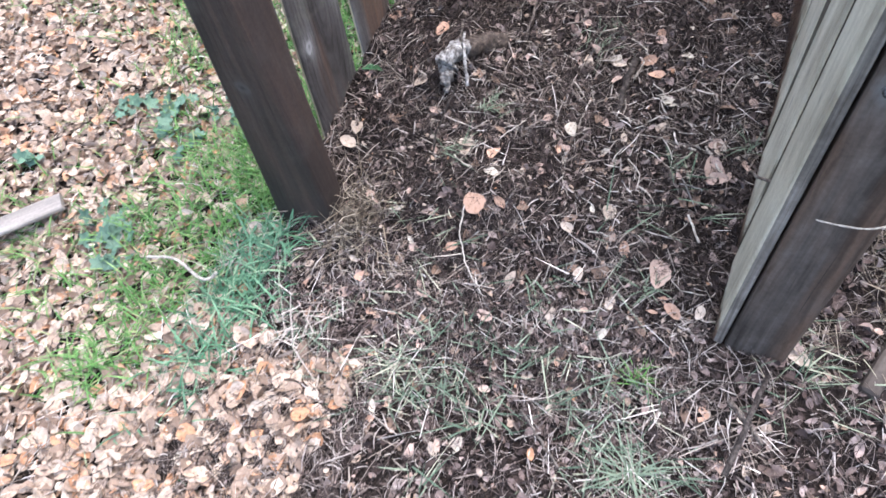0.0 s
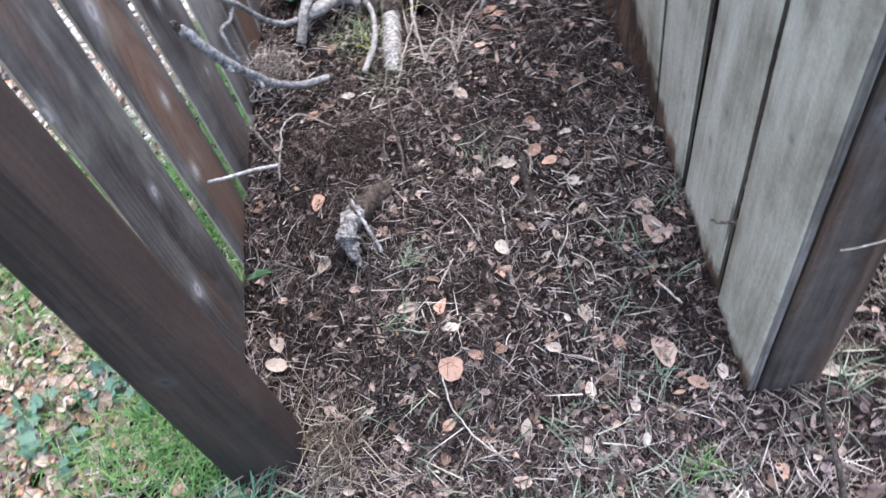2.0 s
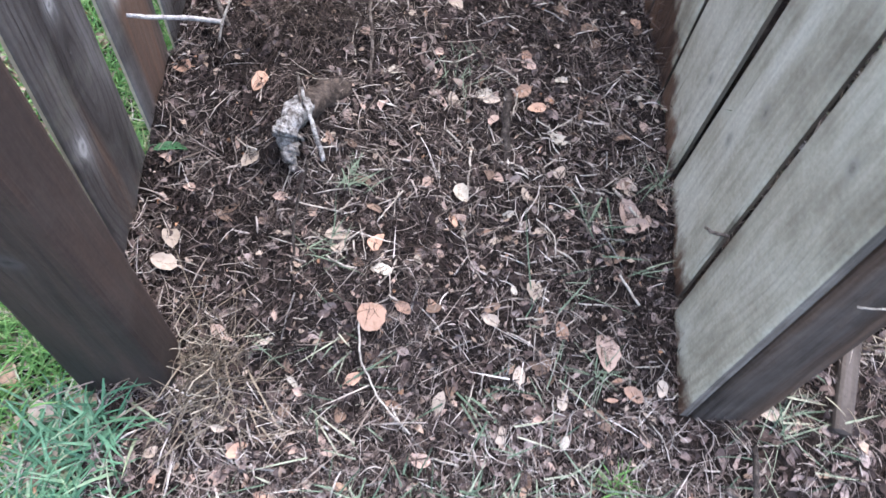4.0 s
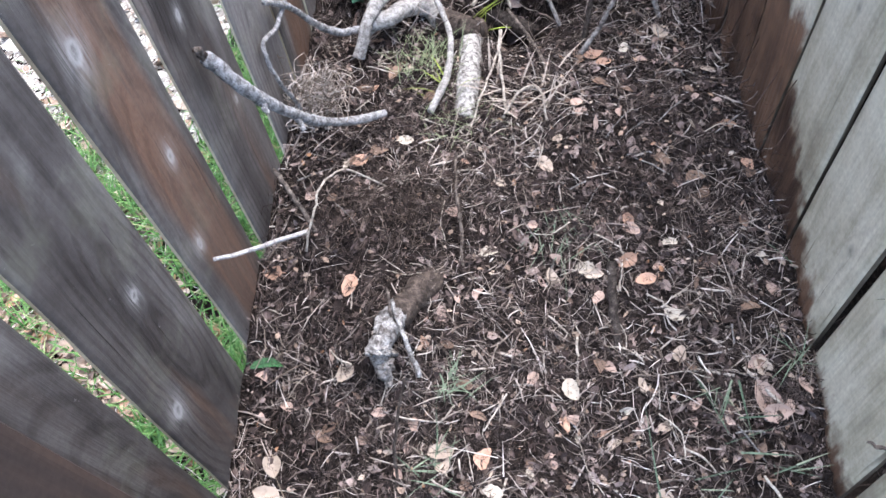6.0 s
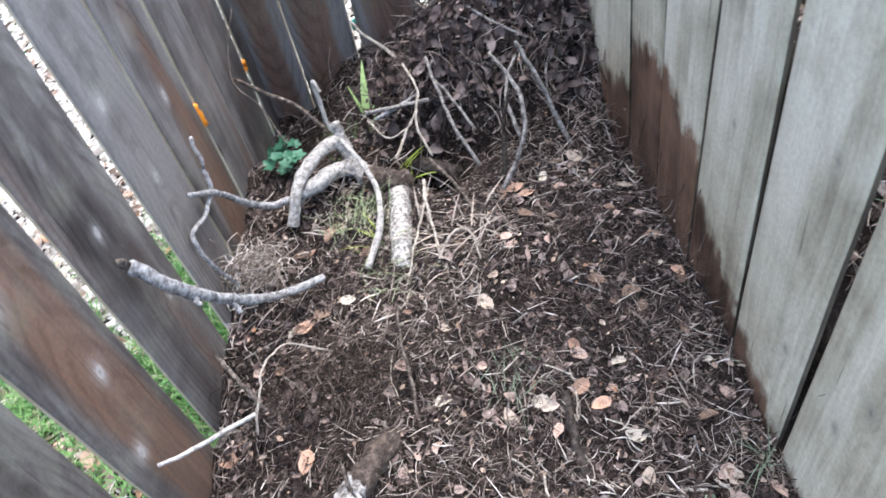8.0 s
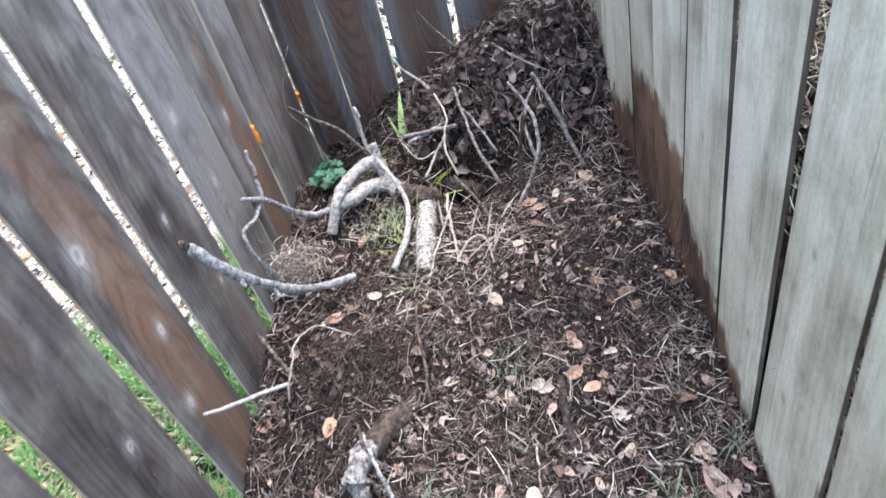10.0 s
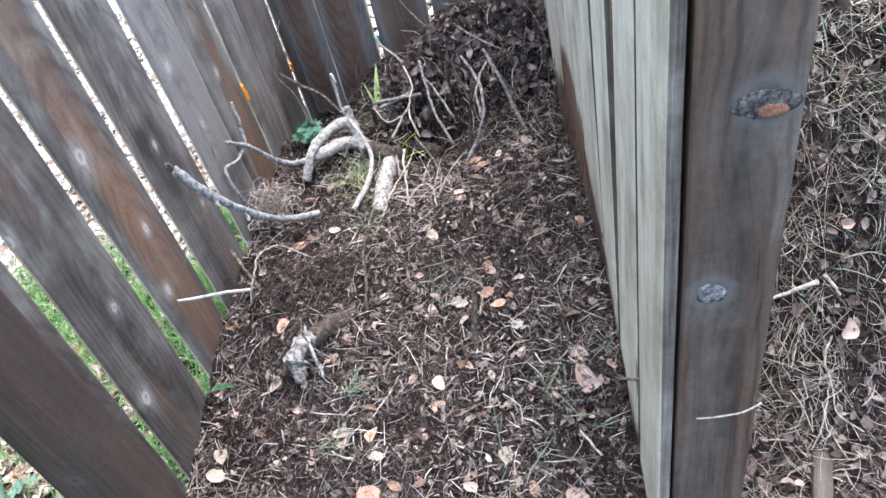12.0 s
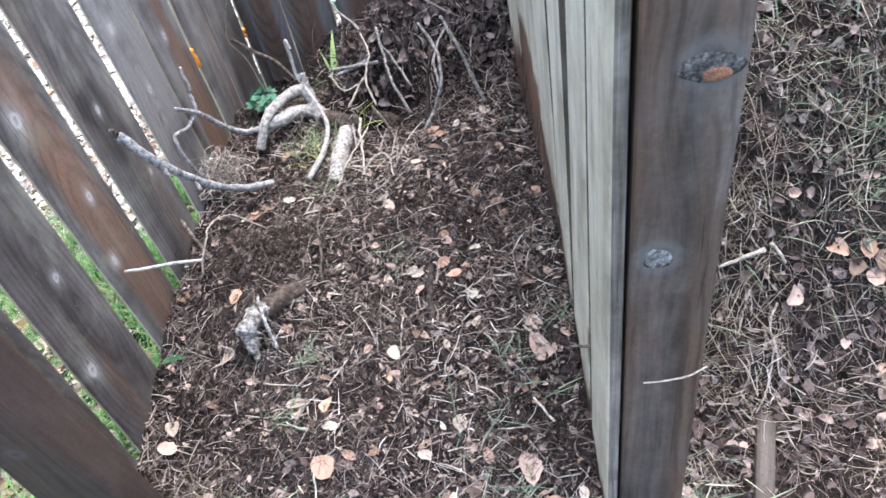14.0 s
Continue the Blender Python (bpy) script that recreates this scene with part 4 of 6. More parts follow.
TWIGS = (
    ("thin upright grey twig beside the board fence", ((0.027, 0.900, 0.402), (0.021, 0.900, 0.344), (0.018, 0.893, 0.297)), 0.0032, 0.0044, WHITE_TWIG),
    ("curved grey twig bowing down to the compost", ((0.018, 0.893, 0.297), (0.013, 0.84, 0.296), (0.013, 0.775, 0.320), (0.022, 0.76, 0.270), (0.035, 0.775, 0.190)), 0.0044, 0.0030, GREY_BARK),
    ("pale dry stick with a white tip poking towards the fence", ((0.014, 0.423, 0.308), (0.036, 0.442, 0.290), (0.061, 0.475, 0.262), (0.088, 0.525, 0.212)), 0.0026, 0.0034, WHITE_TWIG),
    ("bent thin brown stalk arching over compost", ((0.088, 0.500, 0.200), (0.103, 0.53, 0.246), (0.115, 0.565, 0.262), (0.136, 0.610, 0.240), (0.182, 0.63, 0.175)), 0.0017, 0.0014, PALE_TWIG),
    ("short brown stick stuck in compost beside the fence", ((0.036, 0.605, 0.247), (0.060, 0.578, 0.240), (0.092, 0.540, 0.190)), 0.0035, 0.0035, TWIG_BARK),
    ("long pale twig rising from the leaf heap", ((0.556, 1.125, 0.314), (0.572, 1.105, 0.285), (0.594, 1.080, 0.240), (0.612, 1.062, 0.190), (0.648, 1.022, 0.100)), 0.0036, 0.0048, GREY_TWIG),
    ("crooked grey-brown branching twig in the leaf heap", ((0.505, 1.100, 0.318), (0.532, 1.063, 0.289), (0.546, 1.020, 0.262), (0.541, 0.985, 0.215), (0.516, 0.965, 0.165), (0.480, 0.940, 0.112)), 0.0030, 0.0050, GREY_TWIG),
    ("dark stem standing in the hollow", ((0.530, 1.050, 0.270), (0.514, 1.030, 0.225), (0.506, 1.000, 0.170), (0.492, 0.960, 0.105)), 0.0034, 0.0058, DARK_TWIG),
    ("pale crooked stick leaning in the leaf heap", ((0.405, 1.195, 0.262), (0.396, 1.175, 0.245), (0.430, 1.13, 0.210), (0.462, 1.085, 0.165)), 0.0026, 0.0030, GREY_TWIG),
    ("pale bent stalk standing beside the birch log", ((0.352, 0.945, 0.190), (0.350, 0.915, 0.178), (0.355, 0.870, 0.155), (0.364, 0.780, 0.138)), 0.0034, 0.0022, PALE_TWIG),
    ("bent dry blade arching beside the birch log", ((0.356, 0.790, 0.142), (0.382, 0.825, 0.165), (0.415, 0.832, 0.165), (0.430, 0.775, 0.136)), 0.0026, 0.0020, PALE_TWIG),
    ("thick grey stick lying under the leaf heap", ((0.255, 1.165, 0.190), (0.312, 1.160, 0.196), (0.384, 1.158, 0.200)), 0.0040, 0.0046, GREY_TWIG),
    ("looped dry blade curling in the hollow", ((0.258, 1.142, 0.190), (0.292, 1.108, 0.165), (0.335, 1.122, 0.172), (0.354, 1.140, 0.192)), 0.0018, 0.0016, PALE_TWIG),
    ("bent dry blade rising from the hollow", ((0.301, 1.072, 0.140), (0.328, 1.112, 0.165), (0.352, 1.138, 0.188)), 0.0036, 0.0014, PALE_TWIG),
    ("dark forked side twig in the leaf heap", ((0.534, 1.07, 0.200), (0.508, 1.09, 0.207), (0.482, 1.15, 0.245), (0.470, 1.19, 0.270)), 0.0032, 0.0022, DARK_TWIG),
    ("grey twig lying against the leaf heap", ((0.392, 1.19, 0.275), (0.401, 1.15, 0.244), (0.413, 1.10, 0.218), (0.425, 1.06, 0.194), (0.458, 1.01, 0.140)), 0.0030, 0.0036, GREY_TWIG),
    ("thick pale twig lying behind the birch branch", ((0.272, 1.15, 0.182), (0.326, 1.17, 0.190), (0.380, 1.19, 0.205)), 0.0042, 0.0038, GREY_BARK),
    ("brown twig poking through the fence gap", ((0.004, 1.27, 0.255), (0.062, 1.23, 0.236), (0.117, 1.20, 0.218), (0.166, 1.17, 0.170)), 0.0045, 0.0042, TWIG_BARK),
    ("thin brown twig in front of the back boards", ((0.240, 1.445, 0.235), (0.266, 1.40, 0.222), (0.313, 1.33, 0.218), (0.352, 1.26, 0.205)), 0.0032, 0.0038, PALE_TWIG),
    ("dark twig running into the compost hollow", ((0.365, 1.04, 0.155), (0.411, 0.95, 0.150), (0.437, 0.87, 0.142), (0.450, 0.82, 0.118)), 0.0032, 0.0034, TWIG_BARK),
    ("dark stump of rotten wood in the hollow", ((0.280, 1.195, 0.048), (0.330, 1.140, 0.062), (0.372, 1.100, 0.074), (0.415, 1.065, 0.078)), 0.020, 0.017, DARK_TWIG),
    ("long pale straw crossing the birch log", ((0.354, 0.98, 0.135), (0.338, 0.90, 0.148), (0.318, 0.82, 0.152), (0.288, 0.73, 0.130)), 0.0024, 0.0013, PALE_TWIG),
    ("thin wiry stalk hanging before the corner boards", ((0.045, 1.30, 0.387), (0.027, 1.25, 0.346), (0.023, 1.20, 0.295), (0.070, 1.15, 0.252), (0.103, 1.10, 0.200)), 0.0012, 0.0016, TWIG_BARK),
    ("dark upright stem in compost", ((0.283, 0.70, 0.165), (0.288, 0.62, 0.175), (0.297, 0.53, 0.150), (0.305, 0.46, 0.120)), 0.0024, 0.0028, TWIG_BARK),
    ("brown curved stalk lying near the opening", ((0.318, 0.150, 0.108), (0.322, 0.105, 0.090), (0.345, 0.060, 0.070), (0.395, 0.010, 0.056)), 0.0014, 0.0012, PALE_TWIG),
    ("thin dark stem lying in compost", ((0.232, 0.330, 0.175), (0.222, 0.27, 0.140), (0.222, 0.20, 0.105), (0.215, 0.14, 0.082)), 0.0020, 0.0022, DARK_TWIG),
    ("dry stick lying in the opening", ((0.520, -0.15, 0.050), (0.560, -0.18, 0.046), (0.600, -0.21, 0.040)), 0.0022, 0.0022, TWIG_BARK),
    ("broken pale stick lying before the post", ((0.800, -0.035, 0.066), (0.825, -0.055, 0.064), (0.855, -0.078, 0.058)), 0.0045, 0.0036, TWIG_BARK),
    ("dark stalk lying before the post", ((0.842, 0.020, 0.075), (0.830, -0.04, 0.080), (0.815, -0.14, 0.060)), 0.0038, 0.0045, DARK_TWIG),
    ("dry bent twig lying on the grass", ((-0.220, -0.120, 0.040), (-0.160, -0.110, 0.050), (-0.085, -0.125, 0.045), (-0.060, -0.110, 0.060)), 0.0026, 0.0030, PALE_TWIG),
    ("pale forked twig standing in the leaf heap", ((0.560, 1.16, 0.262), (0.535, 1.125, 0.235), (0.528, 1.07, 0.218), (0.540, 1.02, 0.180)), 0.0030, 0.0036, GREY_TWIG),
    ("grey arching twig on the leaf heap", ((0.470, 1.28, 0.330), (0.500, 1.23, 0.325), (0.548, 1.20, 0.300), (0.600, 1.20, 0.262)), 0.0028, 0.0028, GREY_TWIG),
    ("thin grey twig against the back boards", ((0.330, 1.43, 0.345), (0.362, 1.38, 0.322), (0.410, 1.31, 0.300)), 0.0020, 0.0028, TWIG_BARK),
    ("dark crooked twig in the leaf heap", ((0.640, 1.36, 0.345), (0.600, 1.29, 0.325), (0.610, 1.22, 0.280), (0.585, 1.16, 0.245)), 0.0024, 0.0030, DARK_TWIG),
    ("pale crooked twig behind the birch branch", ((0.345, 1.22, 0.250), (0.365, 1.16, 0.225), (0.352, 1.11, 0.190), (0.372, 1.06, 0.140)), 0.0022, 0.0026, PALE_TWIG),
    ("straw stalk stuck across the post", ((0.797, 0.083, 0.376), (0.820, 0.082, 0.378), (0.846, 0.083, 0.382), (0.868, 0.089, 0.389)), 0.0010, 0.0012, PALE_TWIG),
    ("pale torn splinter lying on the neighbouring heap", ((0.974, 0.352, 0.246), (1.008, 0.357, 0.255), (1.043, 0.364, 0.262)), 0.0022, 0.0040, PALE_TWIG),
    ("short pale chip of wood on the neighbouring heap", ((1.053, 0.371, 0.266), (1.063, 0.361, 0.256), (1.073, 0.350, 0.242)), 0.0035, 0.0020, PALE_TWIG),
    ("pale forked root hanging over the neighbouring heap", ((1.058, 0.314, 0.192), (1.043, 0.288, 0.166), (1.051, 0.262, 0.136), (1.055, 0.234, 0.106), (1.088, 0.213, 0.084)), 0.0017, 0.0010, PALE_TWIG),
    ("thin pale root hanging over the neighbouring heap", ((1.048, 0.268, 0.140), (1.040, 0.240, 0.110), (1.030, 0.220, 0.090), (1.011, 0.196, 0.072)), 0.0013, 0.0009, PALE_TWIG),
    ("thin straw stalk leaning on the neighbouring heap", ((1.021, 0.330, 0.212), (1.010, 0.315, 0.196), (0.997, 0.286, 0.158)), 0.0013, 0.0011, PALE_TWIG),
    ("small brown twig poking through the pale boards", ((0.762, 0.236, 0.236), (0.745, 0.238, 0.236), (0.732, 0.243, 0.240)), 0.0026, 0.0018, TWIG_BARK),
)
for k, (label, pts, r0, r1, mat) in enumerate(TWIGS):
    thing("twig", limb("twig", pts, r0, r1, mat, n=7 * len(pts), sides=7, seed=40 + k), label, "twig", "twigs in the bin")

root = thing("torn_root", None, "torn dead root with white broken end sticking out of compost", "root")
part("stem", limb("stem", ((0.285, 0.530, 0.105), (0.255, 0.485, 0.142), (0.234, 0.445, 0.168), (0.218, 0.405, 0.190)), 0.019, 0.0170, ROTTEN, n=44, sides=22, knobs=0.3, seed=71, rugged=0.35), root)
part("torn_end", limb("torn_end", ((0.217, 0.418, 0.186), (0.210, 0.392, 0.196), (0.203, 0.368, 0.203), (0.200, 0.350, 0.198)), 0.0150, 0.0155, CUT_WOOD, n=40, sides=26, knobs=0.5, seed=74, rugged=0.75), root, "white splintered wood")
part("torn_end", limb("torn_end", ((0.203, 0.362, 0.190), (0.206, 0.344, 0.176), (0.211, 0.328, 0.155)), 0.0130, 0.0045, TORN_FIBRE, n=34, sides=22, knobs=0.7, seed=81, rugged=1.0, blunt=False), root, "grey stringy torn wood")
part("splinter", limb("splinter", ((0.214, 0.420, 0.214), (0.230, 0.372, 0.212), (0.243, 0.350, 0.196), (0.252, 0.330, 0.180)), 0.0026, 0.0034, CUT_WOOD, n=14, sides=7, seed=78), root)
part("splinter", limb("splinter", ((0.216, 0.395, 0.214), (0.209, 0.425, 0.236)), 0.0024, 0.0016, TWIG_BARK, n=8, sides=6, seed=79), root)


# ---- slats lying outside ----
def slat(label, at, yaw, size, tilt=0.0, mat=OLD_SLAT):
    me = wood_block("wooden_slat", size[0], size[1], size[2], [], wood_rng, mat, seg=3)
    ob = thing("wooden_slat", me, label, "slat")
    ob.matrix_world = Matrix.Translation(at) @ Matrix.Rotation(yaw, 4, "Z") @ Matrix.Rotation(radians(90 + tilt), 4, "Y")
    return ob


slat("pale grey wooden slat lying in fallen leaves", (-0.535, -0.040, 0.000), radians(228), (0.014, 0.045, 0.42))
slat("broken wooden peg lying beside the post", (1.012, 0.195, 0.072), radians(252), (0.022, 0.028, 0.15), 4, POST_WOOD)


# ---- litter that nobody could count ----
def scatter(n, x0, x1, y0, y1, rng, keep=None):
    p = np.stack([rng.uniform(x0, x1, n), rng.uniform(y0, y1, n)], -1)
    return p[rng.uniform(0, 1, len(p)) < keep(p[:, 0], p[:, 1])] if keep else p


def round_patch(cx, cy, rx, ry, seed):
    """Dense in the middle, thinning out along an uneven edge."""
    return lambda x, y: 1 - step01(np.hypot((x - cx) / rx, (y - cy) / ry) + 0.6 * fbm(x * 3, y * 3, 3, seed), 0.75, 1.1)


def stuff(name, geo, mat, label, category):
    return tagged(new(name, soup(name, *geo, mat)), label, category, kind="stuff")


def patchy(scale, seed, lo=0.35, hi=0.65):
    return lambda x, y: step01(fbm(x * scale, y * scale, 3, seed) + 0.5, lo, hi)


def bare(x, y):
    """Where the dug soil lies open, with little straw on it."""
    d = 0.9 * bump(x, y, 0.235, 0.545, 0.13, 0.075) + 0.7 * bump(x, y, 0.13, 0.44, 0.06, 0.05) + 0.6 * bump(x, y, 0.53, 0.46, 0.05, 0.06) + 0.7 * bump(x, y, 0.70, 0.16, 0.05, 0.08) + 1.1 * bump(x, y, 0.40, 1.10, 0.16, 0.10) + 0.9 * bump(x, y, 0.10, 1.30, 0.12, 0.16)
    return 1 - np.clip(d + 0.5 * fbm(x * 9, y * 9, 3, 41), 0, 0.92)


rng = np.random.default_rng(5)
p = scatter(62000, 0.003, 0.757, -0.15, 1.46, rng)
stuff("compost_crumbs", litter_leaves(p, rng.gamma(2.4, 0.0021, len(p)) + 0.0022, rng.uniform(-0.002, 0.006, len(p)), 0.9, rng, 3, 3), CRUMB,
      "dark crumbs of rotted compost", "compost")
p = scatter(36000, 0.004, 0.755, -0.14, 1.458, rng, lambda x, y: (0.35 + 0.65 * patchy(9, 31)(x, y)) * bare(x, y))
stuff("compost_stalks", litter_straw(p, rng.gamma(1.6, 0.013, len(p)) + 0.005, rng.gamma(2.0, 0.00024, len(p)) + 0.00013, rng.uniform(-0.003, 0.009, len(p)), 0.30, 0.16, rng),
      STRAW, "dry brown and tan plant stalks strewn over compost", "straw")
p = scatter(6500, 0.006, 0.752, -0.14, 1.2, rng, lambda x, y: (0.12 + 0.88 * patchy(7, 12, 0.42, 0.62)(x, y)) * bare(x, y))
stuff("pale_stalks", litter_straw(p, rng.gamma(1.6, 0.012, len(p)) + 0.005, rng.gamma(2.0, 0.00028, len(p)) + 0.00013, rng.uniform(0.003, 0.012, len(p)), 0.25, 0.16, rng),
      PALE_STRAW, "pale straw stalks lying on compost", "straw")
p = scatter(34000, 0.004, 0.755, -0.12, 1.4, rng, lambda x, y: np.maximum(patchy(6, 77, 0.3, 0.6)(x, y), 1 - bare(x, y)))
stuff("root_hairs", litter_straw(p, rng.gamma(3, 0.008, len(p)) + 0.006, rng.uniform(0.00013, 0.00036, len(p)), rng.uniform(0.0, 0.010, len(p)), 0.4, 0.55, rng, 6),
      DARK_HAIR, "fine curling root hairs in the compost", "roots")
p = scatter(4600, 0.008, 0.750, -0.15, 1.2, rng, lambda x, y: 0.25 + 0.75 * bare(x, y))
stuff("compost_leaves", litter_leaves(p, rng.uniform(0.007, 0.024, len(p)), rng.uniform(-0.001, 0.007, len(p)), 0.7, rng, 6, 3, (0.4, 1.2)), LEAF_DARK,
      "rotting brown leaf fragments lying on compost", "leaf litter")
p = scatter(4600, 0.12, 0.722, 1.07, 1.455, rng, lambda x, y: step01(x, 0.18, 0.42) * step01(y, 1.08, 1.24))
stuff("heap_leaves", litter_leaves(p, rng.uniform(0.010, 0.042, len(p)), rng.uniform(0.0, 0.030, len(p)), 1.8, rng, 6, 3, (0.35, 1.1)), HEAP_LEAF,
      "dark wet leaves heaped against the back boards", "leaf litter")
p = scatter(1500, 0.12, 0.752, 0.98, 1.455, rng, lambda x, y: 0.25 + 0.75 * bare(x, y))
stuff("heap_twigs", litter_straw(p, rng.gamma(2.4, 0.016, len(p)) + 0.014, rng.gamma(3.0, 0.00018, len(p)) + 0.0002, rng.uniform(0.0, 0.045, len(p)), 0.7, 0.45, rng, 6),
      STRAW, "fine dark twigs tangled in the leaf heap", "twigs")
p = scatter(1200, 0.006, 0.752, -0.14, 1.3, rng, lambda x, y: 0.3 + 0.7 * bare(x, y))
stuff("leaf_chips", litter_leaves(p, rng.uniform(0.004, 0.013, len(p)), rng.uniform(0.002, 0.009, len(p)), 0.5, rng, 4, 3, (0.5, 1.2)), LEAF_DRY,
      "small pale chips of leaf on compost", "leaf litter")
# the lawn side
p = np.concatenate([scatter(25000, -1.3, -0.03, -0.75, 1.5, rng, lambda x, y: (1 - 0.8 * step01(x, -0.26, -0.16) * step01(y, 0.0, 0.1)) * (1 - 0.55 * bump(x, y, -0.17, -0.08, 0.18, 0.2)) * (1 - 0.85 * step01(y, 0.5, 0.8))), scatter(9000, -3.6, -0.1, -2.4, 3.2, rng, lambda x, y: round_patch(-0.9, 0.3, 2.6, 2.6, 61)(x, y) * (1 - (x > -1.3) * (y > -0.75) * (y < 1.5))), scatter(1300, -0.1, 0.24, -0.6, -0.16, rng)])
stuff("lawn_leaves", litter_leaves(p, rng.uniform(0.015, 0.039, len(p)), rng.uniform(0.0, 0.014, len(p)), 0.45, rng, 6, 3, (0.6, 1.35)), LEAF_DRY,
      "pale tan fallen leaves covering the lawn", "leaf litter")
p = scatter(9000, -1.2, -0.03, -0.7, 1.4, rng)
stuff("lawn_stalks", litter_straw(p, rng.gamma(2.2, 0.014, len(p)) + 0.01, rng.uniform(0.0004, 0.0011, len(p)), rng.uniform(0.004, 0.018, len(p)), 0.2, 0.15, rng),
      PALE_STRAW, "dry straw among the fallen leaves of the lawn", "straw")
PATCHES = ((-0.035, -0.075, 0.06, 0.10, 1.0), (-0.10, 0.06, 0.09, 0.05, 0.5), (-0.22, 0.02, 0.08, 0.05, 0.3), (-0.13, -0.21, 0.06, 0.04, 0.5), (-0.02, -0.24, 0.06, 0.05, 0.4),
           (-0.22, -0.33, 0.06, 0.05, 0.6), (-0.09, 0.40, 0.06, 0.45, 0.8), (-0.40, 0.22, 0.05, 0.04, 0.3), (-0.9, 0.75, 0.25, 0.2, 0.3), (-0.13, 1.0, 0.08, 0.35, 0.6), (-0.15, 0.15, 0.09, 0.09, 0.9), (-0.62, 0.80, 0.20, 0.16, 0.9), (-0.17, -0.08, 0.19, 0.20, 0.30), (-0.30, 0.10, 0.12, 0.14, 0.22), (-0.32, 0.62, 0.30, 0.22, 0.6), (-0.55, -0.15, 0.2, 0.2, 0.10))


def lawn(x, y):
    d = sum(a * bump(x, y, cx, cy, rx, ry) for cx, cy, rx, ry, a in PATCHES)
    d = d + 0.9 * step01(x, -0.26, -0.14) * step01(y, 0.05, 0.12)
    return np.clip(d, 0, 1) * (0.4 + 0.6 * patchy(16, 8)(x, y))


p = scatter(150000, -1.2, 0.06, -0.5, 1.45, rng, lawn)
p = p[(p[:, 0] < -0.03) | (p[:, 1] < 0.035)]
blue = (p[:, 0] > -0.10) & (p[:, 1] < 0.05)
stuff("long_grass", grass_blades(p[blue][::2], rng, (0.035, 0.085), (0.0020, 0.0050), (0.5, 1.4), lift=0.006), BLUE_GRASS, "bluish green grass at the foot of the post", "grass")
p = p[~blue]
p = p[rng.uniform(size=len(p)) < 0.25 + 0.6 * patchy(26, 15, 0.42, 0.58)(p[:, 0], p[:, 1])]
stuff("grass", grass_blades(p, rng, (0.03, 0.075), (0.0018, 0.0044), (0.3, 1.2), lift=0.008), GRASS, "short green lawn grass growing through leaves", "grass")


def pebbles(xy, size, rng):
    """Rounded gravel stones: squashed, uneven eight-sided lumps."""
    n = len(xy)
    corner = np.array([[1, 0, 0], [0, 1, 0], [-1, 0, 0], [0, -1, 0], [0, 0, 0.7], [0.7, 0.7, 0.3], [-0.7, 0.7, 0.3], [-0.7, -0.7, 0.3], [0.7, -0.7, 0.3]])
    face = np.array([[4, 8, 0, 5], [4, 5, 1, 6], [4, 6, 2, 7], [4, 7, 3, 8]])
    pts = corner[None] * (1 + 0.25 * rng.normal(size=(n, 9, 1))) * size[:, None, None] * 0.5
    a = rng.uniform(0, 6.28, n)
    c, s = np.cos(a)[:, None], np.sin(a)[:, None]
    pts = np.stack([pts[..., 0] * c - pts[..., 1] * s, pts[..., 0] * s + pts[..., 1] * c, pts[..., 2]], -1)
    base = np.concatenate([xy, ground_full(xy[:, 0], xy[:, 1])[:, None]], -1)
    return (pts + base[:, None]).reshape(-1, 3), (face[None] + (np.arange(n) * 9)[:, None, None]).reshape(-1, 4)


GRAVEL = litter_material("pale_gravel", ((0.0, (0.16, 0.148, 0.132)), (0.3, (0.34, 0.32, 0.29)), (0.65, (0.50, 0.48, 0.445)), (0.95, (0.66, 0.645, 0.61))))
p = np.concatenate([scatter(62000, -2.2, -0.24, 0.78, 3.4, rng, round_patch(-0.8, 2.0, 1.5, 1.4, 62)), scatter(20000, -0.24, 1.2, 1.56, 3.2, rng, round_patch(0.1, 2.0, 1.2, 1.0, 63))])
stuff("gravel", pebbles(p, rng.gamma(3.0, 0.0035, len(p)) + 0.004, rng), GRAVEL, "pale gravel path behind the board fences", "gravel")
# the opening
mat_rng = np.random.default_rng(52)
p = scatter(30000, 0.05, 1.5, -0.75, -0.05, mat_rng, round_patch(0.6, -0.1, 0.95, 0.65, 64))
stuff("doorway_crumbs", litter_leaves(p, mat_rng.gamma(2.4, 0.0030, len(p)) + 0.0025, mat_rng.uniform(-0.002, 0.006, len(p)), 0.9, mat_rng, 3, 3), CRUMB,
      "dark crumbs of soil at the opening", "compost")
p = scatter(9000, 0.04, 1.7, -0.9, 0.06, rng, round_patch(0.6, -0.1, 0.95, 0.65, 64))
stuff("doorway_leaves", litter_leaves(p, rng.uniform(0.007, 0.023, len(p)), rng.uniform(0.0, 0.008, len(p)), 0.6, rng, 6, 3, (0.45, 1.2)), LEAF_DARK,
      "brown leaves trodden into the ground at the opening", "leaf litter")
p = np.concatenate([scatter(24000, 0.0, 1.7, -0.9, 0.06, rng, round_patch(0.6, -0.1, 0.95, 0.65, 65)), scatter(4500, -0.08, 0.30, -0.55, -0.12, rng)])
stuff("doorway_stalks", litter_straw(p, rng.gamma(1.8, 0.013, len(p)) + 0.007, rng.gamma(2.0, 0.00022, len(p)) + 0.00014, rng.uniform(0.0, 0.012, len(p)), 0.3, 0.2, rng, 5),
      STRAW, "brown stalks trodden into the ground at the opening", "straw")
p = scatter(420, 0.06, 1.7, -0.9, 0.05, rng, round_patch(0.6, -0.1, 0.95, 0.65, 69))
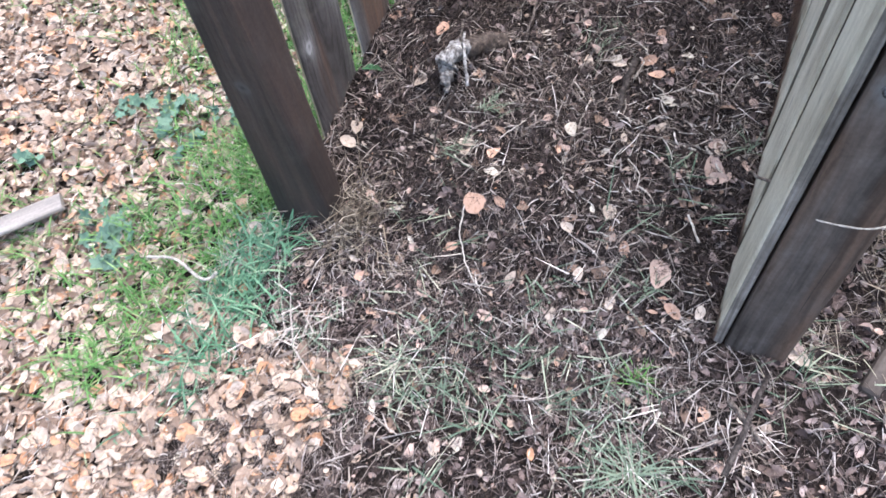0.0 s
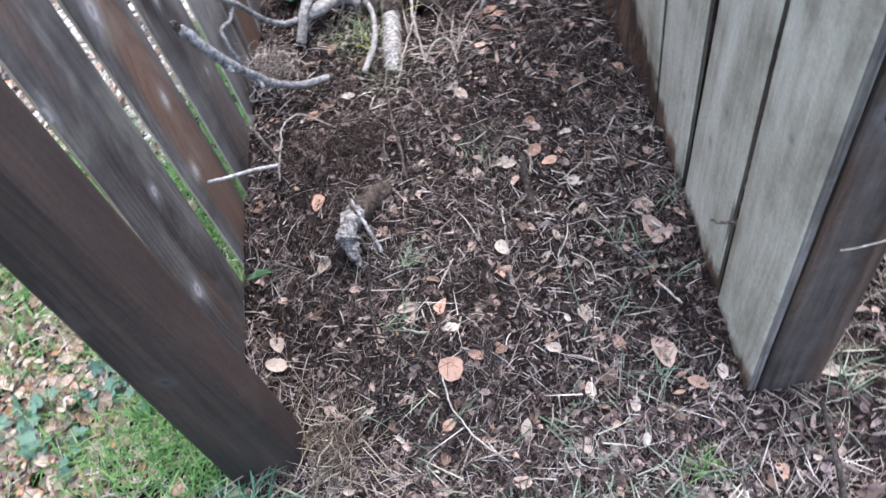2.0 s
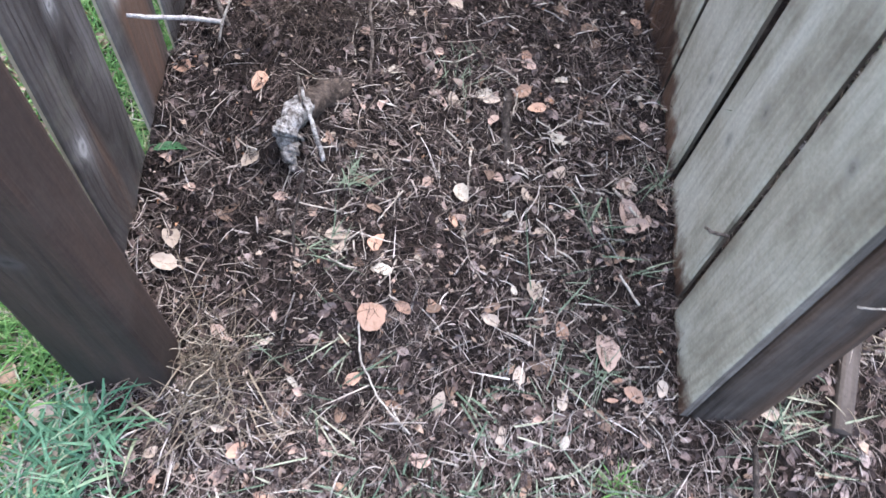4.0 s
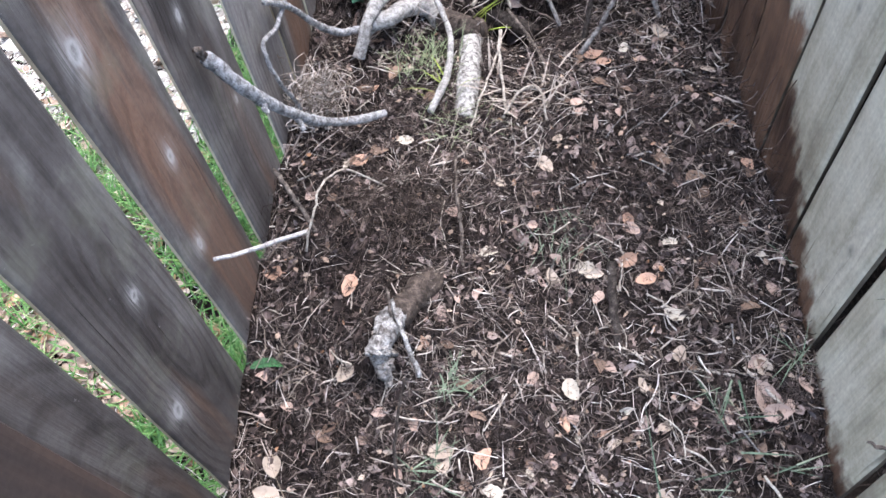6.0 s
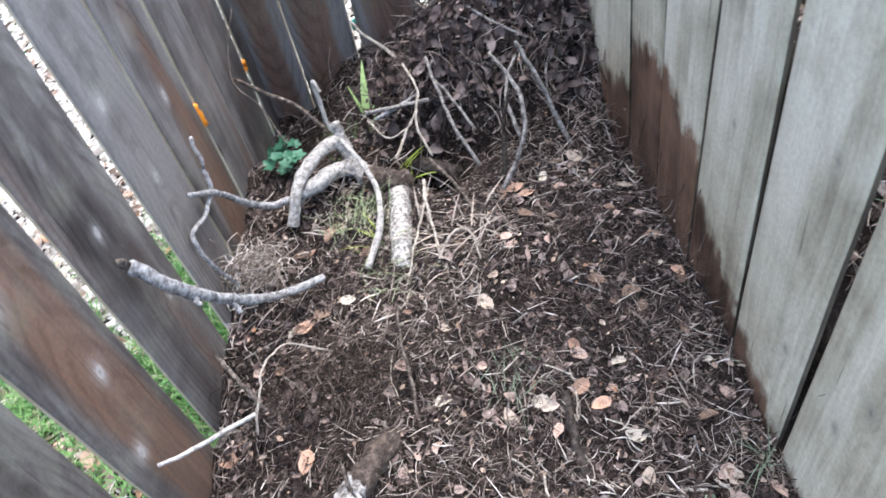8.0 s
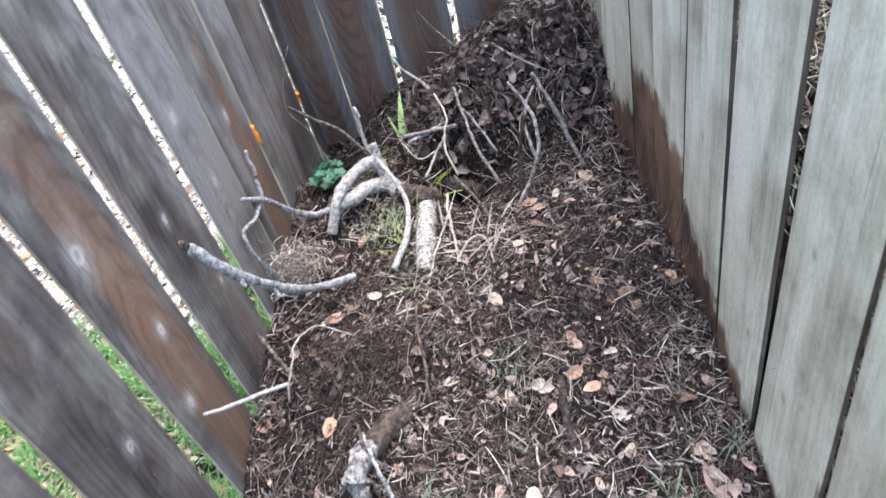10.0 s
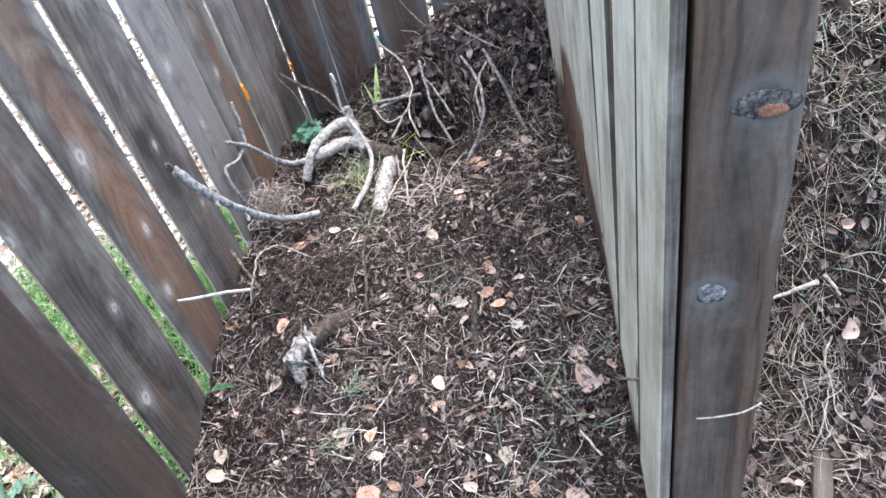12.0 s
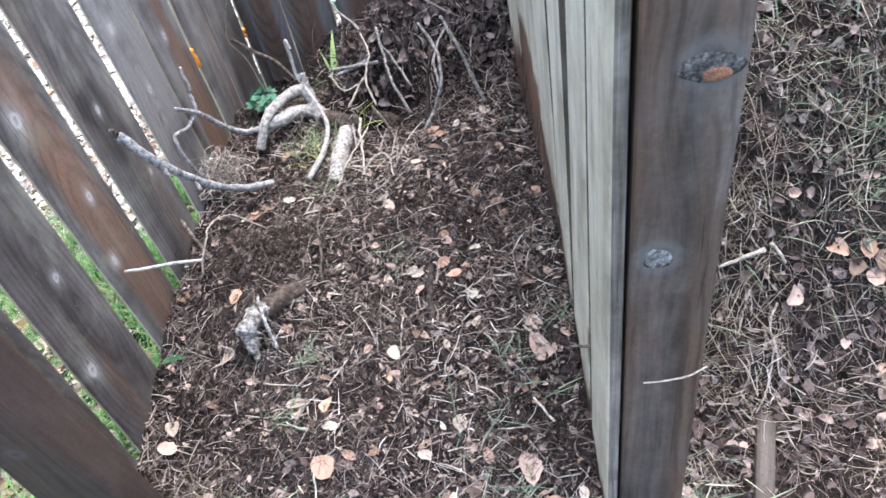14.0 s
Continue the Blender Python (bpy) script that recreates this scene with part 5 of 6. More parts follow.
stuff("opening_leaves", litter_leaves(p, rng.uniform(0.009, 0.022, len(p)), rng.uniform(0.003, 0.010, len(p)), 0.5, rng), LEAF_DRY,
      "dry tan and orange leaves strewn at the opening", "leaf litter")
p = scatter(380, 0.85, 1.5, -0.3, 0.28, rng)
stuff("path_leaves", litter_leaves(p, rng.uniform(0.012, 0.030, len(p)), rng.uniform(0.0, 0.010, len(p)), 0.5, rng), LEAF_DARK,
      "tan fallen leaves beside the post", "leaf litter")


def bunched(places, rng):
    """Blades torn off in small bunches: each bunch lies one way."""
    base, yaw = [], []
    for cx, cy, sx, sy, bunches in places:
        for _ in range(bunches):
            x, y, a, k = rng.normal(cx, sx), rng.normal(cy, sy), rng.uniform(0, 2 * math.pi), int(rng.integers(2, 8))
            base.append(np.stack([rng.normal(x, 0.013, k), rng.normal(y, 0.013, k)], -1))
            yaw.append(rng.normal(a, 0.8, k))
    return np.concatenate(base), np.concatenate(yaw)


xy, yaw = bunched(((0.30, -0.15, 0.06, 0.04, 25), (0.42, -0.20, 0.09, 0.06, 15), (0.66, -0.06, 0.03, 0.03, 8), (0.70, -0.16, 0.05, 0.04, 14), (0.60, -0.13, 0.03, 0.05, 14),
                   (0.16, -0.16, 0.05, 0.05, 20), (0.45, -0.10, 0.06, 0.04, 12), (0.50, 0.02, 0.05, 0.05, 6), (0.30, 0.06, 0.05, 0.05, 5), (0.57, 0.10, 0.02, 0.03, 3), (0.90, 0.05, 0.05, 0.04, 10), (0.28, 0.20, 0.02, 0.05, 3), (0.64, 0.27, 0.05, 0.04, 4)), rng)
base = np.concatenate([xy, (ground_full(xy[:, 0], xy[:, 1]) + rng.uniform(0.004, 0.014, len(xy)))[:, None]], -1)
stuff("cut_grass", blade_geo(base, rng.gamma(4.0, 0.010, len(xy)) + 0.012, rng.uniform(0.0012, 0.0030, len(xy)), yaw, rng.uniform(1.15, 1.6, len(xy)), rng.uniform(-0.3, 0.5, len(xy))),
      CUT_GRASS, "withered bluish green grass cuttings", "grass cuttings")
xy, yaw = bunched(((0.32, -0.16, 0.09, 0.06, 9), (0.10, -0.10, 0.05, 0.06, 16), (0.66, -0.16, 0.08, 0.05, 8), (0.83, -0.06, 0.05, 0.03, 9), (0.45, 0.10, 0.15, 0.08, 6)), mat_rng)
base = np.concatenate([xy, (ground_full(xy[:, 0], xy[:, 1]) + mat_rng.uniform(0.005, 0.016, len(xy)))[:, None]], -1)
stuff("dry_grass", blade_geo(base, mat_rng.gamma(4.0, 0.010, len(xy)) + 0.012, mat_rng.uniform(0.0009, 0.0022, len(xy)), yaw, mat_rng.uniform(1.2, 1.6, len(xy)), mat_rng.uniform(-0.3, 0.5, len(xy))),
      PALE_STRAW, "pale dry grass strands strewn at the opening", "grass cuttings")
# the heap on the far side of the pale fence
p = scatter(30000, 0.80, 1.75, 0.02, 1.2, rng, lambda x, y: step01(y, -0.02, 0.15) * round_patch(1.0, 0.5, 0.85, 0.8, 66)(x, y))
stuff("heap_stalks", litter_straw(p, rng.gamma(2.0, 0.010, len(p)) + 0.006, rng.gamma(2.0, 0.00016, len(p)) + 0.00012, rng.uniform(-0.002, 0.014, len(p)), 0.3, 0.14, rng),
      STRAW, "brown stalks matted over the neighbouring heap", "straw")
p = scatter(12000, 0.80, 1.75, 0.04, 1.2, rng, lambda x, y: round_patch(1.0, 0.5, 0.85, 0.8, 67)(x, y) * step01(y, 0.0, 0.25) * (0.12 + 0.88 * patchy(11, 51)(x, y)))
stuff("heap_straw", litter_straw(p, rng.gamma(2.2, 0.020, len(p)) + 0.010, rng.gamma(2.0, 0.00017, len(p)) + 0.00012, rng.uniform(-0.002, 0.020, len(p)), 0.3, 0.24, rng, 7),
      HEAP_STRAW, "tangled dry straw heaped behind the pale fence", "straw")
p = scatter(5600, 0.80, 1.8, 0.10, 1.25, rng, round_patch(1.0, 0.5, 0.9, 0.85, 68))
stuff("heap_crumbs", litter_leaves(p, rng.uniform(0.008, 0.026, len(p)), rng.uniform(0.0, 0.008, len(p)), 0.7, rng, 4, 3), CRUMB,
      "dark crumbling soil of the neighbouring heap", "compost")
p = scatter(1500, 0.80, 1.75, 0.06, 1.2, rng)
stuff("neighbour_leaves", litter_leaves(p, rng.uniform(0.010, 0.026, len(p)), rng.uniform(0.002, 0.012, len(p)), 0.6, rng), LEAF_DARK,
      "brown leaf scraps on the neighbouring heap", "leaf litter")
p = np.concatenate([np.stack([rng.normal(cx, 0.05, k), rng.normal(cy, 0.04, k)], -1) for cx, cy, k in ((1.15, 0.50, 110), (1.16, 0.40, 60), (0.95, 0.32, 50), (1.2, 0.62, 130), (0.90, 0.47, 90), (1.22, 0.46, 130), (0.90, 0.62, 90), (0.88, 0.06, 40), (1.05, 0.60, 70))])
stuff("heap_grass", grass_blades(p, rng, (0.03, 0.09), (0.001, 0.003), (0.4, 1.3), (0.2, 0.9)), CUT_GRASS, "green grass sprouting from the neighbouring heap", "grass")


# ---- tufts and plants ----
def tuft(label, x, y, n, spread, long, mat, lean=(0.2, 1.2), wide=(0.0010, 0.0022), seed=0, lift=0.0, name="grass_tuft", droop=(0.1, 1.0)):
    """A tuft of grass, each blade a part of it."""
    g = np.random.default_rng(seed)
    ob = thing(name, None, label, "grass tuft")
    ob.matrix_world = Matrix.Translation((x, y, float(ground_full(np.array([x]), np.array([y]))[0])))
    back = ob.matrix_world.inverted()
    for _ in range(n):
        xy = np.array([[g.normal(x, spread), g.normal(y, spread)]])
        me = soup("blade", *grass_blades(xy, g, long, wide, lean, droop, lift), mat)
        part("blade", me, ob).matrix_local = back
    return ob


tuft("flattened tuft of fresh cut grass on compost", 0.440, 0.572, 34, 0.022, (0.03, 0.075), CUT_GRASS, (1.45, 1.62), (0.0009, 0.0018), seed=1, lift=0.009, droop=(-0.1, 0.15))
tuft("small tuft of yellow-green grass under the birch branch", 0.225, 0.93, 120, 0.026, (0.04, 0.08), DRY_GREEN, (0.3, 1.3), seed=2)
tuft("small tuft of pale grass on compost", 0.290, 0.345, 22, 0.008, (0.03, 0.06), CUT_GRASS, (0.9, 1.4), seed=3, lift=0.012)
tuft("few green grass blades lying on compost", 0.278, 0.225, 12, 0.008, (0.03, 0.055), CUT_GRASS, (1.0, 1.4), seed=4, lift=0.012)
tuft("sprig of green grass on compost", 0.645, 0.105, 16, 0.006, (0.03, 0.07), CUT_GRASS, (0.9, 1.4), seed=5, lift=0.012)
tuft("sprig of bright green grass at the opening", 0.668, -0.035, 34, 0.006, (0.02, 0.05), GRASS, (0.6, 1.4), seed=6, lift=0.008)
tuft("broad tuft of pale green grass at the opening", 0.700, -0.17, 40, 0.008, (0.04, 0.10), CUT_GRASS, (0.8, 1.4), (0.0016, 0.003), seed=7, lift=0.012)
tuft("clump of dry straw at the foot of the post", 0.128, 0.060, 90, 0.036, (0.04, 0.15), GOLD_STRAW, (0.9, 1.55), (0.0008, 0.0026), seed=8, lift=0.006)
tuft("spray of pale straw at the edge of the lawn", 0.115, -0.15, 18, 0.016, (0.04, 0.10), PALE_STRAW, (0.9, 1.5), (0.0014, 0.003), seed=9, lift=0.02)
tuft("nest of pale straw on the lawn", -0.085, -0.055, 50, 0.012, (0.02, 0.05), PALE_STRAW, (0.6, 1.5), seed=10, lift=0.015)
tuft("orange dry grass behind the post", 0.885, 0.10, 40, 0.012, (0.02, 0.05), PALE_STRAW, (0.3, 1.4), seed=11)
tuft("pale dry stalks beside the birch log", 0.352, 0.87, 13, 0.020, (0.04, 0.09), PALE_STRAW, (0.4, 1.4), (0.0022, 0.0045), seed=12, lift=0.006)
tuft("arching cream straw blades beside the birch log", 0.395, 0.845, 20, 0.030, (0.05, 0.10), PALE_STRAW, (0.3, 1.1), (0.0020, 0.0042), seed=23, lift=0.004)
tuft("thin pale grass at the foot of the birch log", 0.292, 0.795, 46, 0.026, (0.03, 0.07), DRY_GREEN, (0.7, 1.5), (0.0008, 0.0018), seed=24, lift=0.006)
tuft("pale broad straw blades in compost", 0.400, 0.82, 12, 0.034, (0.03, 0.07), PALE_STRAW, (0.9, 1.5), (0.0018, 0.0034), seed=19, lift=0.006)
tall = thing("tall_blade", None, "tall broad green blade growing in the bin", "plant")
tall.matrix_world = Matrix.Translation((0.247, 1.226, 0.125))
for yaw, lean, long, wide in ((1.35, 0.42, 0.125, 0.019), (2.3, 0.35, 0.085, 0.009), (0.6, 0.7, 0.07, 0.006)):
    part("blade", soup("blade", *blade_geo(np.zeros((1, 3)), np.array([long]), np.array([wide]), np.array([yaw]), np.array([lean]), np.array([0.25]), 9), BROAD_GREEN), tall)
tuft("yellow-green curled blades growing behind the birch branch", 0.300, 1.10, 9, 0.018, (0.06, 0.10), LIME, (0.4, 1.2), (0.003, 0.005), seed=14, lift=0.01)
tuft("green blades growing beside the birch log", 0.262, 0.86, 8, 0.010, (0.05, 0.09), LIME, (0.4, 1.2), (0.002, 0.004), seed=15)
tuft("green blades growing at the foot of the fence", 0.185, 1.17, 26, 0.03, (0.04, 0.08), GRASS, (0.2, 1.0), seed=16)
tuft("green grass growing through the fence gap", 0.735, 0.388, 12, 0.008, (0.03, 0.06), CUT_GRASS, (0.9, 1.4), (0.001, 0.0018), seed=18, lift=0.008)


def tangle(label, centre, radii, n, seed, mat, thick=0.0008, length=0.09):
    """A ball of curly dry roots."""
    g = np.random.default_rng(seed)
    m = 9
    start = np.array(centre) + g.normal(size=(n, 3)) * np.array(radii) * 0.6
    way = g.normal(size=(n, 3))
    way /= np.linalg.norm(way, axis=1, keepdims=True)
    pts = [start]
    for _ in range(m - 1):
        way = way + 0.55 * g.normal(size=(n, 3)) - 1.2 * (pts[-1] - centre) / np.array(radii) * 0.35
        way /= np.linalg.norm(way, axis=1, keepdims=True)
        pts.append(pts[-1] + way * length / (m - 1))
    pts = np.stack(pts, 1)
    low = ground_full(pts[..., 0], pts[..., 1]) + 0.001
    pts[..., 2] = np.maximum(pts[..., 2], low)
    pts[..., 0] = np.maximum(pts[..., 0], 0.005)
    ob = thing("root_tangle", soup("root_tangle", *sticks(pts, g.uniform(0.4, 1.2, (n, 1)) * np.full((1, m), thick), 3), mat), label, "roots")
    return tagged(ob, kind="stuff")


tangle("pale tangled clump of dry grass roots by the fence", (0.060, 0.80, 0.195), (0.045, 0.05, 0.04), 170, 3, PALE_STRAW, 0.0008, 0.10)
tangle("pale tangle of roots on the neighbouring heap", (1.08, 0.47, 0.40), (0.09, 0.08, 0.04), 50, 4, STRAW, 0.0008, 0.10)
tangle("dry roots at the foot of the post", (0.135, 0.065, 0.085), (0.035, 0.07, 0.022), 60, 5, GOLD_STRAW, 0.0009, 0.13)
tangle("dark hairy roots over the compost", (0.20, 0.60, 0.172), (0.12, 0.08, 0.016), 330, 6, BROWN_HAIR, 0.0004, 0.07)
tangle("pale long roots hanging over the neighbouring heap", (1.03, 0.27, 0.17), (0.05, 0.08, 0.04), 14, 8, PALE_STRAW, 0.0006, 0.10)


def leaflet(size, seed, lobes=5):
    """A lobed herb leaf, a shallow cup."""
    g = np.random.default_rng(seed)
    k = 20
    a = np.linspace(0, 2 * math.pi, k, endpoint=False)
    r = size * (0.5 + 0.13 * np.cos(a * lobes) + 0.03 * g.normal(size=k))
    ring = np.stack([r * np.cos(a), r * np.sin(a), 0.16 * r + 0.05 * size * g.normal(size=k)], -1)
    half = np.stack([0.5 * r * np.cos(a), 0.5 * r * np.sin(a), 0.02 * r], -1)
    verts = np.concatenate([ring, half, [[0, 0, -0.05 * size]]])
    i, j = np.arange(k), (np.arange(k) + 1) % k
    quads = np.stack([i, j, j + k, i + k], -1)
    tris = np.stack([i + k, j + k, np.full(k, 2 * k)], -1)
    return verts, quads, tris


def herb(label, x, y, n, spread, size, height, mat, seed):
    """A low herb: leaves on thin stalks from one root."""
    g = np.random.default_rng(seed)
    ob = thing("herb", None, label, "plant")
    z0 = float(ground_full(np.array([x]), np.array([y]))[0])
    ob.matrix_world = Matrix.Translation((x, y, z0))
    for k in range(n):
        a, d = g.uniform(0, 2 * math.pi), spread * math.sqrt(g.uniform(0, 1))
        h = height * g.uniform(0.5, 1.0)
        tip = Vector((d * math.cos(a), d * math.sin(a), h))
        v, q, t = leaflet(size * g.uniform(0.6, 1.1), seed * 50 + k)
        me = bpy.data.meshes.new("leaf")
        me.from_pydata(v.tolist(), [], q.tolist() + t.tolist())
        me.materials.append(mat)
        for f in me.polygons:
            f.use_smooth = True
        pts = np.array([[[0, 0, 0], [tip.x * 0.3, tip.y * 0.3, h * 0.6], list(tip)]])
        stalk = part("stalk", soup("stalk", *sticks(pts, np.full((1, 3), 0.0007), 4), mat), ob)
        part("leaf", me, stalk).matrix_local = Matrix.Translation(tip) @ Euler((g.normal(0, 0.4), g.normal(0, 0.4), g.uniform(0, 6))).to_matrix().to_4x4()
    return ob


herb("small green clover-like herb at the foot of the fence", 0.094, 1.090, 22, 0.036, 0.027, 0.060, HERB_GREEN, 1)
for k, (hx, hy, n, spread) in enumerate(((-0.46, 0.24, 22, 0.07), (-0.37, 0.16, 16, 0.05), (-0.57, 0.22, 10, 0.03), (-0.40, -0.06, 20, 0.06), (-0.33, -0.12, 14, 0.05), (-0.30, 0.28, 14, 0.05),
                                         (-0.20, 0.24, 10, 0.04), (-0.70, 0.03, 8, 0.03))):
    herb("low bluish green weed with lobed leaves among fallen leaves", hx, hy, n, spread, 0.030, 0.035, WEED_GREEN, 10 + k)


# ---- single leaves that stand out ----
def drop_leaf(x, y, size, mat, seed, label, yaw=None, lift=0.006, tilt=0.2, wide=1.0, curl=0.5):
    g = np.random.default_rng(900 + seed)
    nor = ground_normal(np.array([x]), np.array([y]), 0.02)[0] + tilt * 0.6 * g.normal(size=3)
    z = float(ground_full(np.array([x]), np.array([y]))[0]) + lift
    turn = Vector((nor[0], nor[1], abs(nor[2]))).to_track_quat("Z", "Y").to_matrix().to_4x4()
    ob = thing("fallen_leaf", single_leaf(size, seed, mat, wide=wide, curl=curl), label, "leaf", "fallen leaves on the compost")
    part("stalk", leaf_stalk(size, mat), ob)
    ob.matrix_world = Matrix.Translation((x, y, z)) @ turn @ Matrix.Rotation(g.uniform(0, 6.28) if yaw is None else radians(yaw), 4, "Z")
    return ob


PALE = "pale curled fallen leaf lying on compost"
PINK = "pinkish tan fallen leaf lying on compost"
ORANGE = "orange-brown fallen leaf lying on compost"
DULL = "dull brown fallen leaf lying on compost"
KINDS = {"c": (LEAF_CREAM, PALE), "t": (LEAF_TAN, PALE), "p": (LEAF_PINK, PINK), "o": (LEAF_ORANGE, ORANGE), "b": (LEAF_BROWN, DULL)}
INNER = "c.586,.444 t.483,.504 c.441,.337 p.394,.354 o.330,.248 t.279,.242 t.534,.346 o.530,.527 o.552,.495 c.592,.557 t.690,.376 p.724,.484 p.737,.348 p.542,.575 o.145,.468 " \
        "o.024,.500 t.425,.500 c.337,.539 t.420,.693 o.724,.691 b.643,.670 t.149,.349 b.654,.644 t.589,.391 b.303,.342 b.685,.453 b.481,.370 o.528,.920 o.513,.938 p.714,.322 p.700,.317"
FRONT = "o.373,.162 o.316,.074 t.276,.255 c.342,.208 p.652,.142 o.691,.081 t.712,.054 t.550,.209 o.592,.159 c.472,.515 p.296,-.011 t.430,.054 b.652,.048 b.568,.111 p.409,-.018 " \
        "t.511,.017 t.493,.163 t.595,.067 p.683,.381 c.289,-.141 c.441,-.226 o.776,-.051 b.749,-.061 o.206,-.145 t.732,.092 p.381,-.263 t.412,-.247 o.180,-.02 p.16,-.05 t.07,-.13"
BACK = "c.566,.957 b.600,.99 t.633,1.000 b.726,.678 b.60,.70 t.35,.66 p.28,.60 b.10,.62 b.16,.72 o.13,.70 c.20,.745 b.12,.86 b.17,.90 p.48,.80 b.52,.86 t.44,.74 b.66,.84 t.70,.90 b.40,.83 p.07,.31 t.06,.235 b.12,.27"
for k, token in enumerate((INNER + " " + FRONT + " " + BACK).split()):
    lx, ly = (float(v) for v in token[1:].split(","))
    mat, label = KINDS[token[0]]
    g = np.random.default_rng(300 + k)
    drop_leaf(lx, ly, g.uniform(0.022, 0.035), mat, k, label, lift=0.008, tilt=0.35, wide=g.uniform(0.75, 1.15), curl=g.uniform(0.1, 1.5))
drop_leaf(0.333, 0.146, 0.040, LEAF_ORANGE, 201, "round flat orange fallen leaf at the opening of the bin", 20, 0.010, 0.05, 1.5, 0.15)
drop_leaf(0.655, 0.135, 0.055, LEAF_PINK, 202, "large crumpled pink-brown leaf on compost", 80, 0.006, 0.2, 1.0, 1.6)
drop_leaf(0.690, 0.335, 0.055, LEAF_PINK, 203, "large crumpled brown leaf beside the pale boards", 10, 0.006, 0.3, 0.9, 1.6)
drop_leaf(0.036, 0.367, 0.050, LEAF_GREEN, 204, "glossy dark green leaf at the foot of the fence", 5, 0.012, 0.1, 0.45, 0.3)
drop_leaf(0.058, 0.200, 0.036, LEAF_TAN, 205, "large cream leaf leaning at the foot of the fence", 60, 0.012, 0.4, 1.0, 0.5)
drop_leaf(0.880, 0.075, 0.045, LEAF_TAN, 206, "tan leaf lying against the post", 110, 0.010, 0.1, 0.8, 0.5)
for k, (lx, ly) in enumerate(((1.150, 0.360), (1.174, 0.343), (1.205, 0.333), (1.193, 0.360), (1.217, 0.348), (1.083, 0.32))):
    drop_leaf(lx, ly, 0.034, (LEAF_ORANGE, LEAF_BROWN, LEAF_PINK)[k % 3], 220 + k, "fallen leaf lying on the neighbouring heap of straw", lift=0.012, tilt=0.5, wide=1.2, curl=1.3)


def knot_part(name, x, z, wide, high, mat, label, parent, seed):
    """A hard knot standing a little proud of a post's face."""
    g = np.random.default_rng(seed)
    bm = bmesh.new()
    bmesh.ops.create_uvsphere(bm, u_segments=18, v_segments=10, radius=1)
    for v in bm.verts:
        k = 1 + 0.2 * noise.noise(v.co * 2.6 + Vector((seed, 0, 0)))
        v.co = Vector((v.co.x * wide * k, v.co.y * 0.0014 * k, v.co.z * high * k))
    me = bpy.data.meshes.new(name)
    bm.to_mesh(me)
    bm.free()
    me.materials.append(mat)
    for f in me.polygons:
        f.use_smooth = True
    ob = part(name, me, parent, label)
    ob.matrix_local = Matrix.Translation((x, 0.10 * z - 0.0002, z)) @ Matrix.Rotation(radians(-5.7), 4, "X")
    return ob


KNOT_RIM = bark_material("charred_knot_rim", (0.026, 0.024, 0.023), (0.19, 0.182, 0.178), 150, 0.54)
KNOT_HEART = bark_material("orange_knot_heart", (0.10, 0.052, 0.038), (0.34, 0.165, 0.10), 140, 0.47)
KNOT_GREY = bark_material("grey_knot", (0.045, 0.044, 0.046), (0.33, 0.325, 0.325), 130, 0.52)
knot_part("knot", 0.058, 0.808, 0.026, 0.0120, KNOT_RIM, "dark cracked knot", gate_post, 3)
knot_part("knot_heart", 0.063, 0.802, 0.0125, 0.0060, KNOT_HEART, "orange bare wood in the knot", gate_post, 4).location.y -= 0.0015
knot_part("knot", 0.027, 0.606, 0.014, 0.013, KNOT_GREY, "grey weathered knot", gate_post, 6)
thing("bark_strip", limb("bark_strip", ((0.508, 0.52, 0.135), (0.505, 0.45, 0.128), (0.512, 0.385, 0.112)), 0.007, 0.006, DARK_TWIG, n=14, sides=7, seed=91), "dark strip of rotten bark in compost", "bark")
limb_rng = np.random.default_rng(77)
STALKS = [limb("straw_stalk", ((-d / 2, 0, 0), (0, 0.06 * d * limb_rng.normal(), 0.03 * d), (d / 2, 0.05 * d * limb_rng.normal(), 0)), r, r * 0.75, mat, n=7, sides=5, seed=160 + k)
          for k, (d, r, mat) in enumerate((limb_rng.uniform(0.018, 0.075), limb_rng.uniform(0.0006, 0.0017), (PALE_TWIG, PALE_TWIG, GREY_TWIG)[k % 3]) for k in range(18))]
for k in range(190):
    x, y = limb_rng.uniform(0.03, 0.73), limb_rng.uniform(-0.12, 1.0)
    if limb_rng.uniform() > bare(np.array(x), np.array(y)):
        continue
    a = limb_rng.uniform(0, 2 * math.pi)
    ends = np.array([[x - 0.02 * math.cos(a), y - 0.02 * math.sin(a)], [x + 0.02 * math.cos(a), y + 0.02 * math.sin(a)]])
    za, zb = ground_full(ends[:, 0], ends[:, 1])
    ob = thing("straw_stalk", STALKS[k % len(STALKS)], "pale broken straw stalk lying on compost", "straw", "straw stalks")
    ob.matrix_world = Matrix.Translation((x, y, (za + zb) / 2 + limb_rng.uniform(0.004, 0.010))) @ Matrix.Rotation(a, 4, "Z") @ Matrix.Rotation(-math.atan2(zb - za, 0.04) + limb_rng.normal(0, 0.1), 4, "Y")
for k in range(120):
    x, y, a = limb_rng.uniform(0.02, 0.95), limb_rng.uniform(-0.42, -0.04), limb_rng.uniform(0, 2 * math.pi)
    if 0.73 < x and y > -0.10:
        continue
    ob = thing("straw_stalk", STALKS[k % len(STALKS)], "pale broken straw stalk lying at the opening", "straw", "straw stalks")
    ob.matrix_world = Matrix.Translation((x, y, float(ground_full(np.array(x), np.array(y))) + limb_rng.uniform(0.003, 0.008))) @ Matrix.Rotation(a, 4, "Z") @ Matrix.Rotation(limb_rng.normal(0, 0.1), 4, "Y")
